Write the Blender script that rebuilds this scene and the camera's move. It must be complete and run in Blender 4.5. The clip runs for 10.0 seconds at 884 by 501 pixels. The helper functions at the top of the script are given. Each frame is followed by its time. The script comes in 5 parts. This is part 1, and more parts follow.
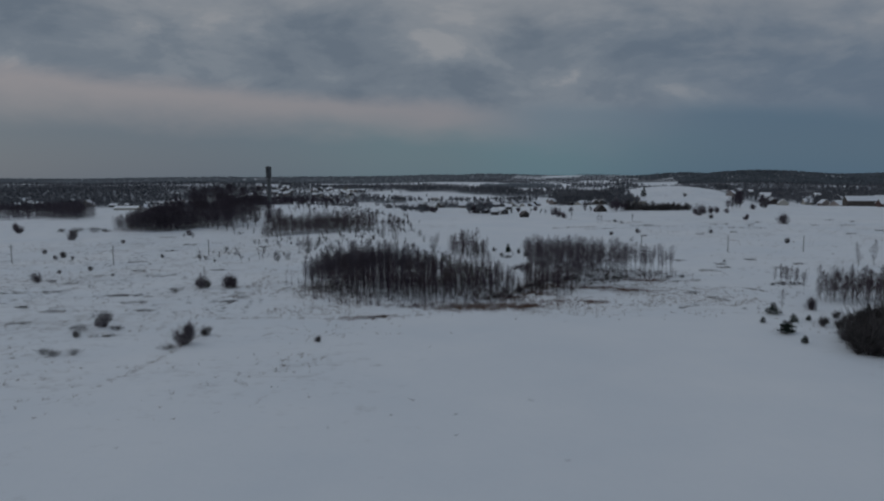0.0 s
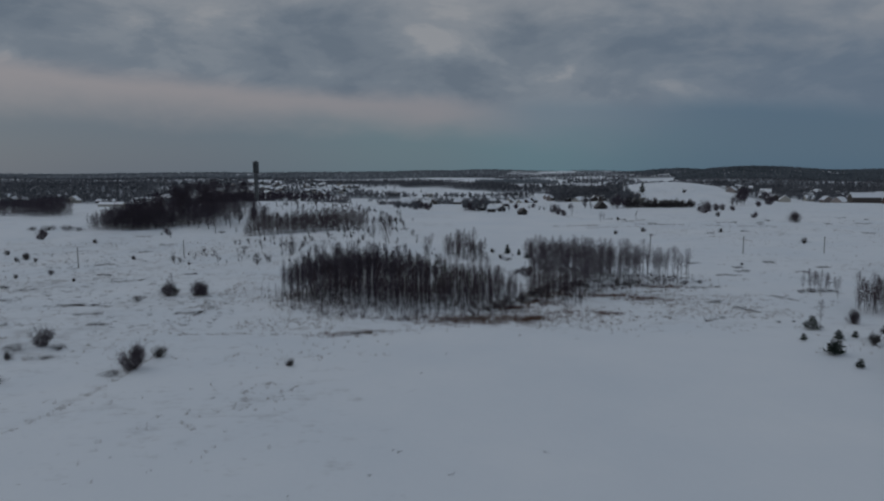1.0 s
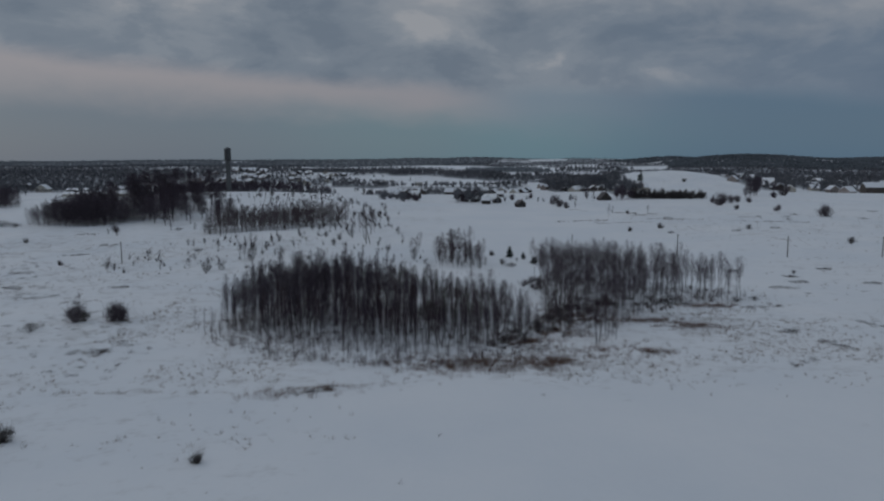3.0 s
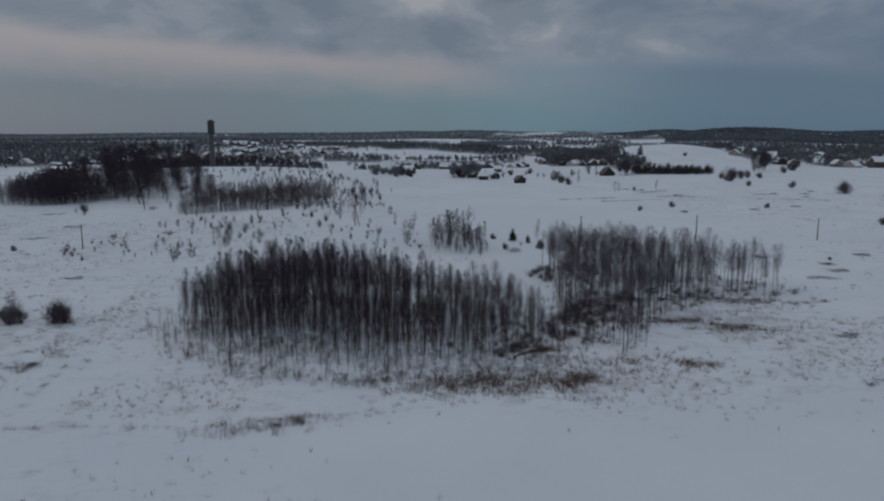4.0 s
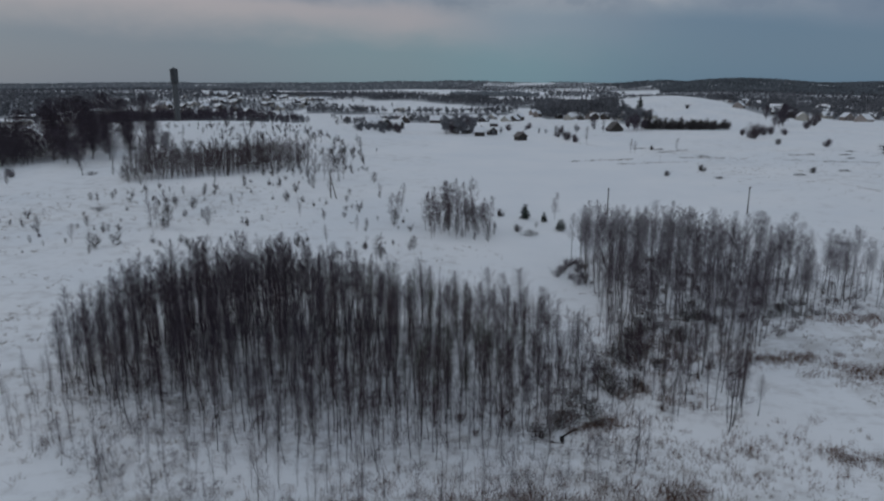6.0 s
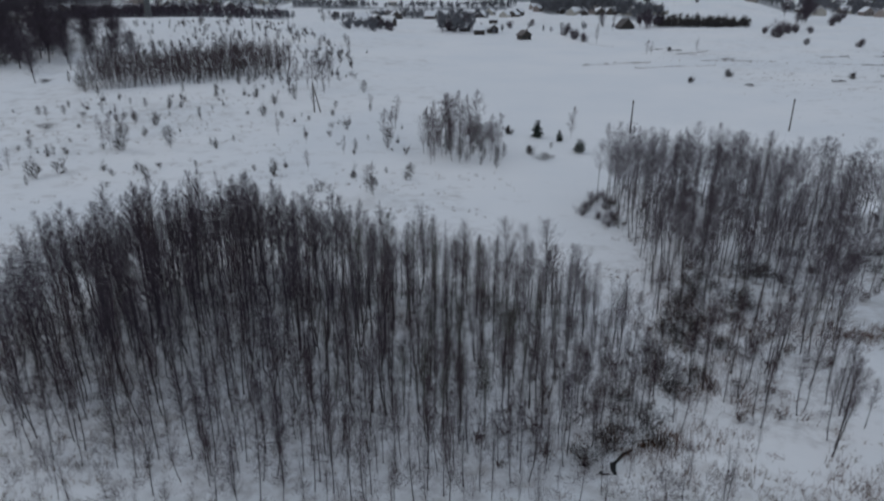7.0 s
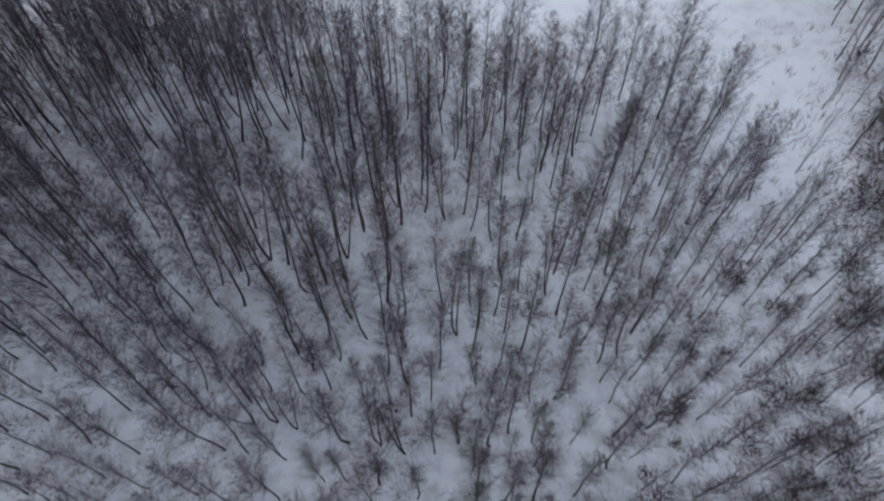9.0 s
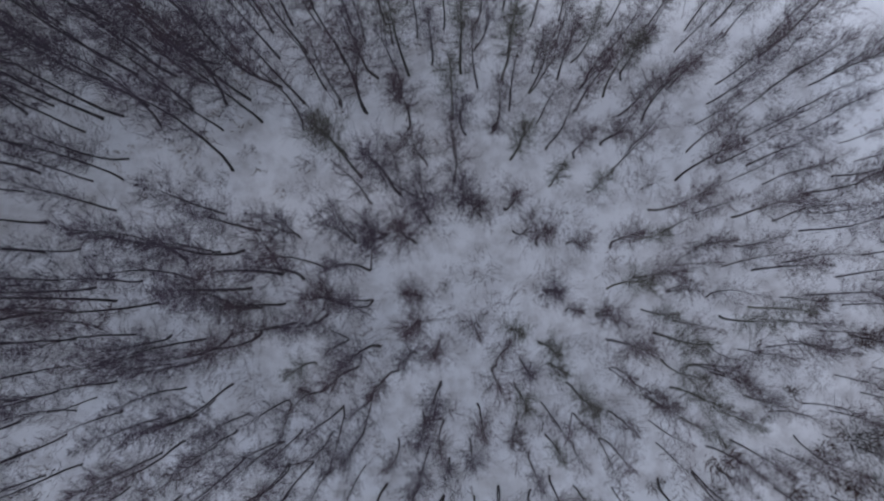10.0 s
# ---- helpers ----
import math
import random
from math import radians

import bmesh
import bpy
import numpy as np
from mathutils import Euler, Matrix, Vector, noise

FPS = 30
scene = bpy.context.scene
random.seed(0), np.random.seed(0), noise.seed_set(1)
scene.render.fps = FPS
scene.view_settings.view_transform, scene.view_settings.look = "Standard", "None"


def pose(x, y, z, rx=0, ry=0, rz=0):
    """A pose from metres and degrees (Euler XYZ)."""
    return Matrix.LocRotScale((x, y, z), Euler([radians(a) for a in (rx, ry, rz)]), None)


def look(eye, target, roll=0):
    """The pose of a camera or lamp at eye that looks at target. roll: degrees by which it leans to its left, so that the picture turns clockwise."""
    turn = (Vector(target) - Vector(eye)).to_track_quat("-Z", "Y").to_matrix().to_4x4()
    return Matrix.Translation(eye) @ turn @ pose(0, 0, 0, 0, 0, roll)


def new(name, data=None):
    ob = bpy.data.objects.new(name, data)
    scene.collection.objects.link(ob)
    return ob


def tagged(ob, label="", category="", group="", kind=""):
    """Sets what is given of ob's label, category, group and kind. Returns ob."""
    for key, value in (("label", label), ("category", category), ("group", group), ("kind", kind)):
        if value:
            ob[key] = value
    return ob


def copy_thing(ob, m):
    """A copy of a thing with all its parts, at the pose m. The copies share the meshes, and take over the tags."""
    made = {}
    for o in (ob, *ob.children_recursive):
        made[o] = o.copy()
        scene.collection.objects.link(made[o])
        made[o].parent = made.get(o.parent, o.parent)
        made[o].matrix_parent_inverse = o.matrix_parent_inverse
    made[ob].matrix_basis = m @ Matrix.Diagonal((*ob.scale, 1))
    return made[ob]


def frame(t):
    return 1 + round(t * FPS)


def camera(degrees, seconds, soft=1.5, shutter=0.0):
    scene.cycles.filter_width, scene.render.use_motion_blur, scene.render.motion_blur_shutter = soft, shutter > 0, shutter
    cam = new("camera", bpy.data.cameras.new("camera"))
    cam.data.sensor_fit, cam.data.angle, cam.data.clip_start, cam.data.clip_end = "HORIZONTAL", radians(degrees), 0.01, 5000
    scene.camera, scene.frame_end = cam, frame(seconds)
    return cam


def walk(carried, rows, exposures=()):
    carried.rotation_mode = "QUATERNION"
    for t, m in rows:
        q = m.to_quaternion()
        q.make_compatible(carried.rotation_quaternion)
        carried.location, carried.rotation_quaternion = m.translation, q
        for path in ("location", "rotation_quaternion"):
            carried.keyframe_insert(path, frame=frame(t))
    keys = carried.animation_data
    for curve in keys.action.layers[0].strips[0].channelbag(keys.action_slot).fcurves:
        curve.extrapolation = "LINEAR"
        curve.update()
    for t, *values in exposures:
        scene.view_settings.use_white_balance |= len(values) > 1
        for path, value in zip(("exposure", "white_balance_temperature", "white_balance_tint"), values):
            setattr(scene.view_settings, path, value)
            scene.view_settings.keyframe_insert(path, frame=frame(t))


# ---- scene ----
cam = camera(66.2, 10.0, soft=2.15, shutter=0.3)
METRES, EYE, TILT, LEAN, TURN = 200.0, 32.8, -1.25, 0.0, 0.0
ROWS = [
    (0.0, 0.0, 0.0, 0.0, -0.02, -4.72, 0.29),
    (0.5, 0.0006, 0.0514, 0.0012, -0.25, -5.05, 0.27),
    (1.0, 0.0012, 0.1023, 0.0026, -0.45, -5.09, 0.24),
    (1.5, 0.0015, 0.1561, 0.0043, -0.67, -5.09, 0.23),
    (2.0, 0.0017, 0.2077, 0.0057, -0.88, -5.43, 0.21),
    (3.5, 0.0025, 0.3669, 0.0104, -1.54, -7.12, 0.18),
    (4.0, 0.0022, 0.4184, 0.0116, -1.77, -8.33, 0.17),
    (4.5, 0.0018, 0.4684, 0.013, -1.99, -8.37, 0.13),
    (5.0, 0.0011, 0.5165, 0.0144, -2.21, -8.38, 0.11),
    (5.5, 0.0003, 0.5663, 0.0158, -2.47, -9.85, 0.09),
    (7.0, -0.0023, 0.7163, 0.0202, -3.26, -20.68, 0.05),
    (7.5, -0.0034, 0.7651, 0.0211, -3.55, -27.85, 0.03),
    (8.0, -0.0033, 0.8128, 0.022, -3.7, -37.72, 0.23),
    (8.5, -0.0043, 0.862, 0.0224, -4.08, -47.92, 0.28),
    (9.0, -0.0051, 0.9075, 0.0224, -4.46, -57.53, 0.43),
    (9.5, -0.0044, 0.9574, 0.0235, -4.7, -69.2, 0.98),
    (10.0, -0.0023, 0.9995, 0.0252, -4.9, -85.23, 2.06),
]
walk(cam, [(t, pose(0, 0, EYE, TILT, LEAN, TURN) @ pose(METRES * x, METRES * y, METRES * z, 90 + pitch, roll, yaw)) for t, x, y, z, yaw, pitch, roll in ROWS],
     exposures=[(0.0, -0.14, 6610, 10), (2.0, -0.09, 6600, 10), (4.0, 0.07, 6600, 11), (5.5, 0.29, 6670, 11), (7.0, 0.56, 6830, 12), (8.5, 1.05, 6790, 15), (9.3, 1.21, 6700, 17), (10.0, 1.22, 6690, 19)])

# ---- sky and light ----
world = bpy.data.worlds.new("winter_sky")
scene.world = world
world.use_nodes = True
wn, wl = world.node_tree.nodes, world.node_tree.links
wn.clear()


def wnode(kind, **values):
    n = wn.new(kind)
    for key, v in values.items():
        n.inputs[key].default_value = v
    return n


def wmath(op, a, b=None, clamp=False):
    n = wn.new("ShaderNodeMath")
    n.operation, n.use_clamp = op, clamp
    for i, v in enumerate((a, b)):
        if v is None:
            continue
        if isinstance(v, (int, float)):
            n.inputs[i].default_value = v
        else:
            wl.new(v, n.inputs[i])
    return n.outputs[0]


def wramp(fac, stops):
    n = wn.new("ShaderNodeValToRGB")
    n.color_ramp.interpolation = "EASE"
    while len(n.color_ramp.elements) < len(stops):
        n.color_ramp.elements.new(0.5)
    for e, (p, c) in zip(n.color_ramp.elements, stops):
        e.position, e.color = p, (*c, 1)
    wl.new(fac, n.inputs[0])
    return n.outputs[0]


def wmix(fac, a, b):
    n = wn.new("ShaderNodeMix")
    n.data_type = "RGBA"
    for i, v in ((0, fac), (6, a), (7, b)):
        if isinstance(v, (int, float)):
            n.inputs[i].default_value = v
        elif isinstance(v, tuple):
            n.inputs[i].default_value = (*v, 1)
        else:
            wl.new(v, n.inputs[i])
    return n.outputs[2]


def wstep(a, b, v):
    n = wn.new("ShaderNodeMapRange")
    n.interpolation_type = "SMOOTHSTEP"
    n.inputs["From Min"].default_value, n.inputs["From Max"].default_value = a, b
    wl.new(v, n.inputs["Value"])
    return n.outputs[0]


tc = wn.new("ShaderNodeTexCoord")
sep = wn.new("ShaderNodeSeparateXYZ")
wl.new(tc.outputs["Generated"], sep.inputs[0])
dx, dy, dz = sep.outputs
up = wmath("MAXIMUM", dz, 0.0)
flat = wmath("ADD", up, 0.30)
uv = wn.new("ShaderNodeCombineXYZ")
wl.new(wmath("DIVIDE", dx, flat), uv.inputs[0])
wl.new(wmath("DIVIDE", dy, flat), uv.inputs[1])
puffs = wn.new("ShaderNodeCombineXYZ")
wl.new(dx, puffs.inputs[0])
wl.new(dy, puffs.inputs[1])
wl.new(wmath("MULTIPLY", dz, 2.3), puffs.inputs[2])
puff = wnode("ShaderNodeTexNoise", Scale=6.6, Detail=7.0, Roughness=0.56, Distortion=0.25)
wl.new(puffs.outputs[0], puff.inputs["Vector"])
wide = wnode("ShaderNodeTexNoise", Scale=1.6, Detail=3.0, Roughness=0.5)
wl.new(uv.outputs[0], wide.inputs["Vector"])
nishita = wn.new("ShaderNodeTexSky")
nishita.sky_type, nishita.sun_disc = "NISHITA", False
nishita.sun_elevation, nishita.sun_rotation = radians(22), radians(-70)
nishita.altitude, nishita.dust_density = 100, 1.5
clear = wn.new("ShaderNodeMix")
clear.data_type, clear.blend_type = "RGBA", "MULTIPLY"
clear.inputs[0].default_value = 1.0
wl.new(nishita.outputs[0], clear.inputs[6])
clear.inputs[7].default_value = (0.05, 0.05, 0.05, 1)
# lower air: grey violet towards the low sun in the west, teal and blue towards the east
side = wstep(-0.5, 0.55, dx)
low = wramp(side, [(0.0, (0.112, 0.150, 0.200)), (0.42, (0.116, 0.180, 0.224)), (0.68, (0.108, 0.190, 0.240)), (1.0, (0.084, 0.146, 0.214))])
band = wramp(side, [(0.0, (0.258, 0.249, 0.274)), (0.45, (0.238, 0.238, 0.270)), (0.7, (0.148, 0.198, 0.255)), (1.0, (0.084, 0.140, 0.208))])
edge = wmath("ADD", wmath("MULTIPLY", dx, -0.05), 0.106)
edge = wmath("ADD", edge, wmath("MULTIPLY", wmath("SUBTRACT", wide.outputs[0], 0.5), 0.03))
edge = wmath("ADD", edge, wmath("MULTIPLY", wmath("SUBTRACT", puff.outputs[0], 0.5), 0.05))
under = wmath("SUBTRACT", up, edge)
air = wmix(wstep(-0.070, -0.008, under), low, band)
air = wmix(0.12, air, clear.outputs[2])
# cloud deck with lighter gaps
grey = wramp(puff.outputs[0], [(0.34, (0.129, 0.164, 0.210)), (0.47, (0.158, 0.193, 0.238)), (0.57, (0.192, 0.225, 0.267)), (0.68, (0.270, 0.290, 0.320))])
grey = wmix(wmath("MULTIPLY", wstep(0.05, 0.6, dx), 0.55), grey, (0.088, 0.136, 0.204))
lift = wmath("ADD", wmath("MULTIPLY", wmath("SUBTRACT", wide.outputs[0], 0.5), 0.20), wmath("MULTIPLY", wmath("SUBTRACT", puff.outputs[0], 0.5), 0.22))
lift = wstep(0.165, 0.300, wmath("ADD", wmath("ADD", up, lift), wmath("MULTIPLY", dx, 0.05)))
grey = wmix(wmath("MULTIPLY", lift, 0.75), grey, (0.266, 0.284, 0.312))
high = wmix(wstep(0.20, 0.75, up), grey, (0.235, 0.285, 0.355))
deck = wstep(-0.012, 0.02, under)
skycol = wmix(deck, air, high)
bg = wnode("ShaderNodeBackground", Strength=1.05)
wl.new(skycol, bg.inputs["Color"])
wout = wn.new("ShaderNodeOutputWorld")
wl.new(bg.outputs[0], wout.inputs[0])

sun = new("sun", bpy.data.lights.new("sun", "SUN"))
sun.data.energy, sun.data.angle, sun.data.color = 0.22, radians(40), (1.0, 0.97, 0.95)
sun.matrix_world = look((-60, 20, 60), (0, 0, 0))


# ---- materials ----
class Mat:
    """A node material with short ways to its nodes."""

    def __init__(self, name, rough=0.8, metal=0.0, spec=0.3):
        self.m = bpy.data.materials.new(name)
        self.m.use_nodes = True
        self.n, self.l = self.m.node_tree.nodes, self.m.node_tree.links
        self.b = self.n["Principled BSDF"]
        self.b.inputs["Roughness"].default_value = rough
        self.b.inputs["Metallic"].default_value = metal
        self.b.inputs["Specular IOR Level"].default_value = spec

    def put(self, v, socket):
        if isinstance(v, (int, float)):
            socket.default_value = v
        elif isinstance(v, tuple):
            socket.default_value = (*v, 1) if len(v) == 3 and socket.type == "RGBA" else v
        else:
            self.l.new(v, socket)

    def coords(self, sx=1.0, sy=1.0, sz=1.0, space="Position"):
        if space == "Position":
            src = self.n.new("ShaderNodeNewGeometry").outputs["Position"]
        else:
            src = self.n.new("ShaderNodeTexCoord").outputs["Object"]
        v = self.n.new("ShaderNodeMapping")
        v.inputs["Scale"].default_value = (sx, sy, sz)
        self.l.new(src, v.inputs[0])
        return v.outputs[0]

    def noise(self, scale, detail=4, rough=0.55, at=None):
        t = self.n.new("ShaderNodeTexNoise")
        t.inputs["Scale"].default_value, t.inputs["Detail"].default_value, t.inputs["Roughness"].default_value = scale, detail, rough
        self.l.new(at if at is not None else self.coords(), t.inputs["Vector"])
        return t.outputs[0]

    def ramp(self, fac, stops):
        r = self.n.new("ShaderNodeValToRGB")
        while len(r.color_ramp.elements) < len(stops):
            r.color_ramp.elements.new(0.5)
        for e, (p, c) in zip(r.color_ramp.elements, stops):
            e.position, e.color = p, (*c, 1)
        self.l.new(fac, r.inputs[0])
        return r.outputs[0]

    def step(self, a, b, v):
        s = self.n.new("ShaderNodeMapRange")
        s.interpolation_type = "SMOOTHSTEP"
        s.inputs["From Min"].default_value, s.inputs["From Max"].default_value = a, b
        self.l.new(v, s.inputs["Value"])
        return s.outputs[0]

    def math(self, op, a, b):
        s = self.n.new("ShaderNodeMath")
        s.operation = op
        self.put(a, s.inputs[0]), self.put(b, s.inputs[1])
        return s.outputs[0]

    def mix(self, fac, a, b):
        s = self.n.new("ShaderNodeMix")
        s.data_type = "RGBA"
        self.put(fac, s.inputs[0]), self.put(a, s.inputs[6]), self.put(b, s.inputs[7])
        return s.outputs[2]

    def attr(self, name):
        a = self.n.new("ShaderNodeAttribute")
        a.attribute_name = name
        return a.outputs["Fac"]

    def chance(self):
        return self.n.new("ShaderNodeObjectInfo").outputs["Random"]

    def island(self):
        return self.n.new("ShaderNodeNewGeometry").outputs["Random Per Island"]

    def bump(self, height, strength=0.3, distance=0.1):
        b = self.n.new("ShaderNodeBump")
        b.inputs["Strength"].default_value, b.inputs["Distance"].default_value = strength, distance
        self.l.new(height, b.inputs["Height"])
        self.l.new(b.outputs[0], self.b.inputs["Normal"])

    def colour(self, v):
        self.put(v, self.b.inputs["Base Color"])
        return self.m


def snow_ground():
    m = Mat("snow_with_dry_grass", rough=0.75, spec=0.25)
    broad = m.noise(0.03, 4)
    snow = m.ramp(broad, [(0.3, (0.74, 0.77, 0.80)), (0.7, (0.82, 0.83, 0.84))])
    streak = m.noise(1.0, 5, 0.6, m.coords(0.20, 0.26, 0.3))
    fine = m.noise(1.0, 6, 0.7, m.coords(0.55, 0.8, 0.6))
    weed = m.attr("weed")
    cover = m.math("ADD", m.math("MULTIPLY", streak, 0.55), m.math("MULTIPLY", fine, 0.45))
    cover = m.math("ADD", cover, m.math("MULTIPLY", weed, 0.235))
    grass = m.ramp(fine, [(0.3, (0.10, 0.085, 0.07)), (0.7, (0.23, 0.19, 0.15))])
    mask = m.math("MULTIPLY", m.step(0.60, 0.86, cover), 0.42)
    wood = m.attr("wood")
    litter = m.ramp(m.noise(0.9, 6, 0.65), [(0.44, (0.0, 0.0, 0.0)), (0.66, (1.0, 1.0, 1.0))])
    twiggy = m.math("MULTIPLY", m.math("MULTIPLY", litter, wood), 0.36)
    c = m.mix(mask, snow, grass)
    c = m.mix(twiggy, c, (0.16, 0.13, 0.12))
    # understory below the far woods, paled with the same painted haze
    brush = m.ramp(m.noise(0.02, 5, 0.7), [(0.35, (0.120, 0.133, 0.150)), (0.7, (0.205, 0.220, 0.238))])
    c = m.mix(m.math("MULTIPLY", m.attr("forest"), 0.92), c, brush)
    drift = m.noise(0.5, 5)
    m.bump(m.math("ADD", drift, m.math("MULTIPLY", fine, 0.25)), 0.35, 0.35)
    return m.colour(c)


def bark(name, dark, pale, share):
    m = Mat(name, rough=0.85)
    fleck = m.noise(1.0, 4, 0.7, m.coords(7, 7, 1.6))
    base = m.ramp(m.math("ADD", m.math("MULTIPLY", fleck, 0.6), m.math("MULTIPLY", m.chance(), 0.4)), [(share - 0.08, dark), (share + 0.12, pale)])
    m.bump(fleck, 0.4, 0.02)
    return m.colour(base)


def twig_mat(name, a, b, by_island=True):
    m = Mat(name, rough=0.9, spec=0.15)
    grain = m.noise(0.9, 3)
    k = m.math("ADD", m.math("MULTIPLY", m.island() if by_island else m.chance(), 0.5), m.math("MULTIPLY", grain, 0.5))
    return m.colour(m.ramp(k, [(0.25, a), (0.75, b)]))


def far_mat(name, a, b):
    """Rimed woods with haze in their colour, differing from stand to stand and tree to tree."""
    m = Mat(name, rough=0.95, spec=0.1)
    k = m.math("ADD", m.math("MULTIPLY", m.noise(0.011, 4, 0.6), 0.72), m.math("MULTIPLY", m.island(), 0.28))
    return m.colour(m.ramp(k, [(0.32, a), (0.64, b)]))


def plain(name, a, b, scale, rough=0.8, metal=0.0, bump=0.0, space="Object"):
    m = Mat(name, rough=rough, metal=metal)
    t = m.noise(scale, 5, 0.6, m.coords(1, 1, 1, space))
    if bump:
        m.bump(t, bump, 0.05)
    k = m.math("ADD", m.math("MULTIPLY", t, 0.7), m.math("MULTIPLY", m.chance(), 0.3))
    return m.colour(m.ramp(k, [(0.3, a), (0.7, b)]))


SNOW = snow_ground()
BARK_BIRCH = bark("birch_bark", (0.036, 0.032, 0.032), (0.20, 0.186, 0.178), 0.66)
BARK_DARK = bark("dark_bark", (0.030, 0.026, 0.026), (0.095, 0.082, 0.078), 0.55)
TWIG_BIRCH = twig_mat("birch_twigs", (0.046, 0.033, 0.038), (0.112, 0.081, 0.092))
TWIG_DARK = twig_mat("alder_twigs", (0.046, 0.037, 0.047), (0.112, 0.092, 0.114))
BARK_OLIVE = bark("aspen_bark", (0.050, 0.052, 0.040), (0.20, 0.205, 0.165), 0.6)
TWIG_OLIVE = twig_mat("aspen_twigs", (0.042, 0.040, 0.034), (0.105, 0.100, 0.082))
TWIG_COPSE = twig_mat("young_birch_twigs", (0.062, 0.051, 0.061), (0.150, 0.124, 0.143))
TWIG_SHRUB = twig_mat("shrub_twigs", (0.045, 0.041, 0.042), (0.112, 0.102, 0.100))
NEEDLE = twig_mat("dark_green_needles", (0.012, 0.020, 0.016), (0.035, 0.050, 0.038))
TWIG_RED = twig_mat("reddish_brush", (0.045, 0.030, 0.029), (0.115, 0.074, 0.066))
STRAW = twig_mat("dry_grass", (0.135, 0.100, 0.078), (0.285, 0.220, 0.170))
RUST = twig_mat("rusty_dry_sedge", (0.094, 0.052, 0.038), (0.220, 0.128, 0.093))
# base colours lifted by painted-in haze, less of it on the nearer hill
FAR_WOOD = far_mat("far_hazed_frosted_bare_wood", (0.088, 0.091, 0.104), (0.215, 0.220, 0.238))
FAR_PINE = far_mat("far_hazed_frosted_conifers", (0.118, 0.134, 0.150), (0.205, 0.222, 0.240))
HILL_PINE = far_mat("dark_hill_conifers_thin_haze", (0.062, 0.073, 0.084), (0.135, 0.150, 0.166))
ROOF_SNOW = plain("snow_on_roof", (0.70, 0.73, 0.77), (0.82, 0.83, 0.84), 0.8, rough=0.7, bump=0.3)
LOG_WALL = plain("weathered_timber", (0.030, 0.026, 0.024), (0.095, 0.080, 0.070), 2.5)
PALE_WALL = plain("pale_plaster", (0.36, 0.34, 0.30), (0.52, 0.49, 0.44), 1.5)
DARK_BRICK = plain("dark_red_brick", (0.060, 0.038, 0.034), (0.115, 0.070, 0.060), 2.0)
BRICK_WALL = plain("grey_brick", (0.20, 0.17, 0.155), (0.34, 0.30, 0.28), 2.0)
GLASS = plain("dark_window", (0.02, 0.025, 0.03), (0.05, 0.06, 0.07), 3.0, rough=0.15)
RUST_ROOF = plain("dark_sheet_roof", (0.055, 0.05, 0.05), (0.13, 0.115, 0.11), 1.5, rough=0.6)
STEEL = plain("grey_painted_steel", (0.055, 0.06, 0.065), (0.12, 0.125, 0.13), 0.6, rough=0.55, metal=0.3)
POLE_WOOD = plain("grey_weathered_wood", (0.07, 0.06, 0.052), (0.15, 0.13, 0.115), 2.0, bump=0.3)
PORCELAIN = plain("brown_insulator", (0.10, 0.06, 0.045), (0.16, 0.10, 0.08), 4.0, rough=0.3)
WATER = plain("dark_brook_water", (0.010, 0.011, 0.012), (0.022, 0.022, 0.022), 0.8, rough=0.12)


# ---- the lie of the land ----
def smooth(a, b, v):
    q = np.clip((v - a) / (b - a), 0, 1)
    return q * q * (3 - 2 * q)


_lattice = np.random.RandomState(7).rand(256, 256)


def value_noise(x, y):
    xi, yi = np.floor(x).astype(int), np.floor(y).astype(int)
    fx, fy = x - xi, y - yi
    fx, fy = fx * fx * (3 - 2 * fx), fy * fy * (3 - 2 * fy)
    a, b = _lattice[xi % 256, yi % 256], _lattice[(xi + 1) % 256, yi % 256]
    c, d = _lattice[xi % 256, (yi + 1) % 256], _lattice[(xi + 1) % 256, (yi + 1) % 256]
    return (a * (1 - fx) + b * fx) * (1 - fy) + (c * (1 - fx) + d * fx) * fy


def fbm(x, y, octaves=4):
    total, amp = 0.0, 0.5
    for k in range(octaves):
        total = total + amp * value_noise(x * 2 ** k + 17.3 * k, y * 2 ** k + 9.1 * k)
        amp *= 0.5
    return total / (1 - 0.5 ** octaves)


def hill(x, y, cx, cy, sx, sy, h):
    return h * np.exp(-((x - cx) / sx) ** 2 - ((y - cy) / sy) ** 2)


BROOK = [(11.0, 186.2), (12.5, 184.2), (13.8, 182.9), (14.6, 182.6), (15.0, 183.6), (16.0, 185.2), (19.3, 186.8), (23.0, 191.0), (27.5, 200.0), (33.0, 210.0), (36.0, 217.0), (50.0, 217.0), (62.0, 219.0)]


def brook_distance(x, y):
    best = np.full(np.shape(x), 1e9)
    for (ax, ay), (bx, by) in zip(BROOK[:-1], BROOK[1:]):
        ux, uy = bx - ax, by - ay
        k = np.clip(((x - ax) * ux + (y - ay) * uy) / (ux * ux + uy * uy), 0, 1)
        best = np.minimum(best, np.hypot(x - ax - k * ux, y - ay - k * uy))
    return best


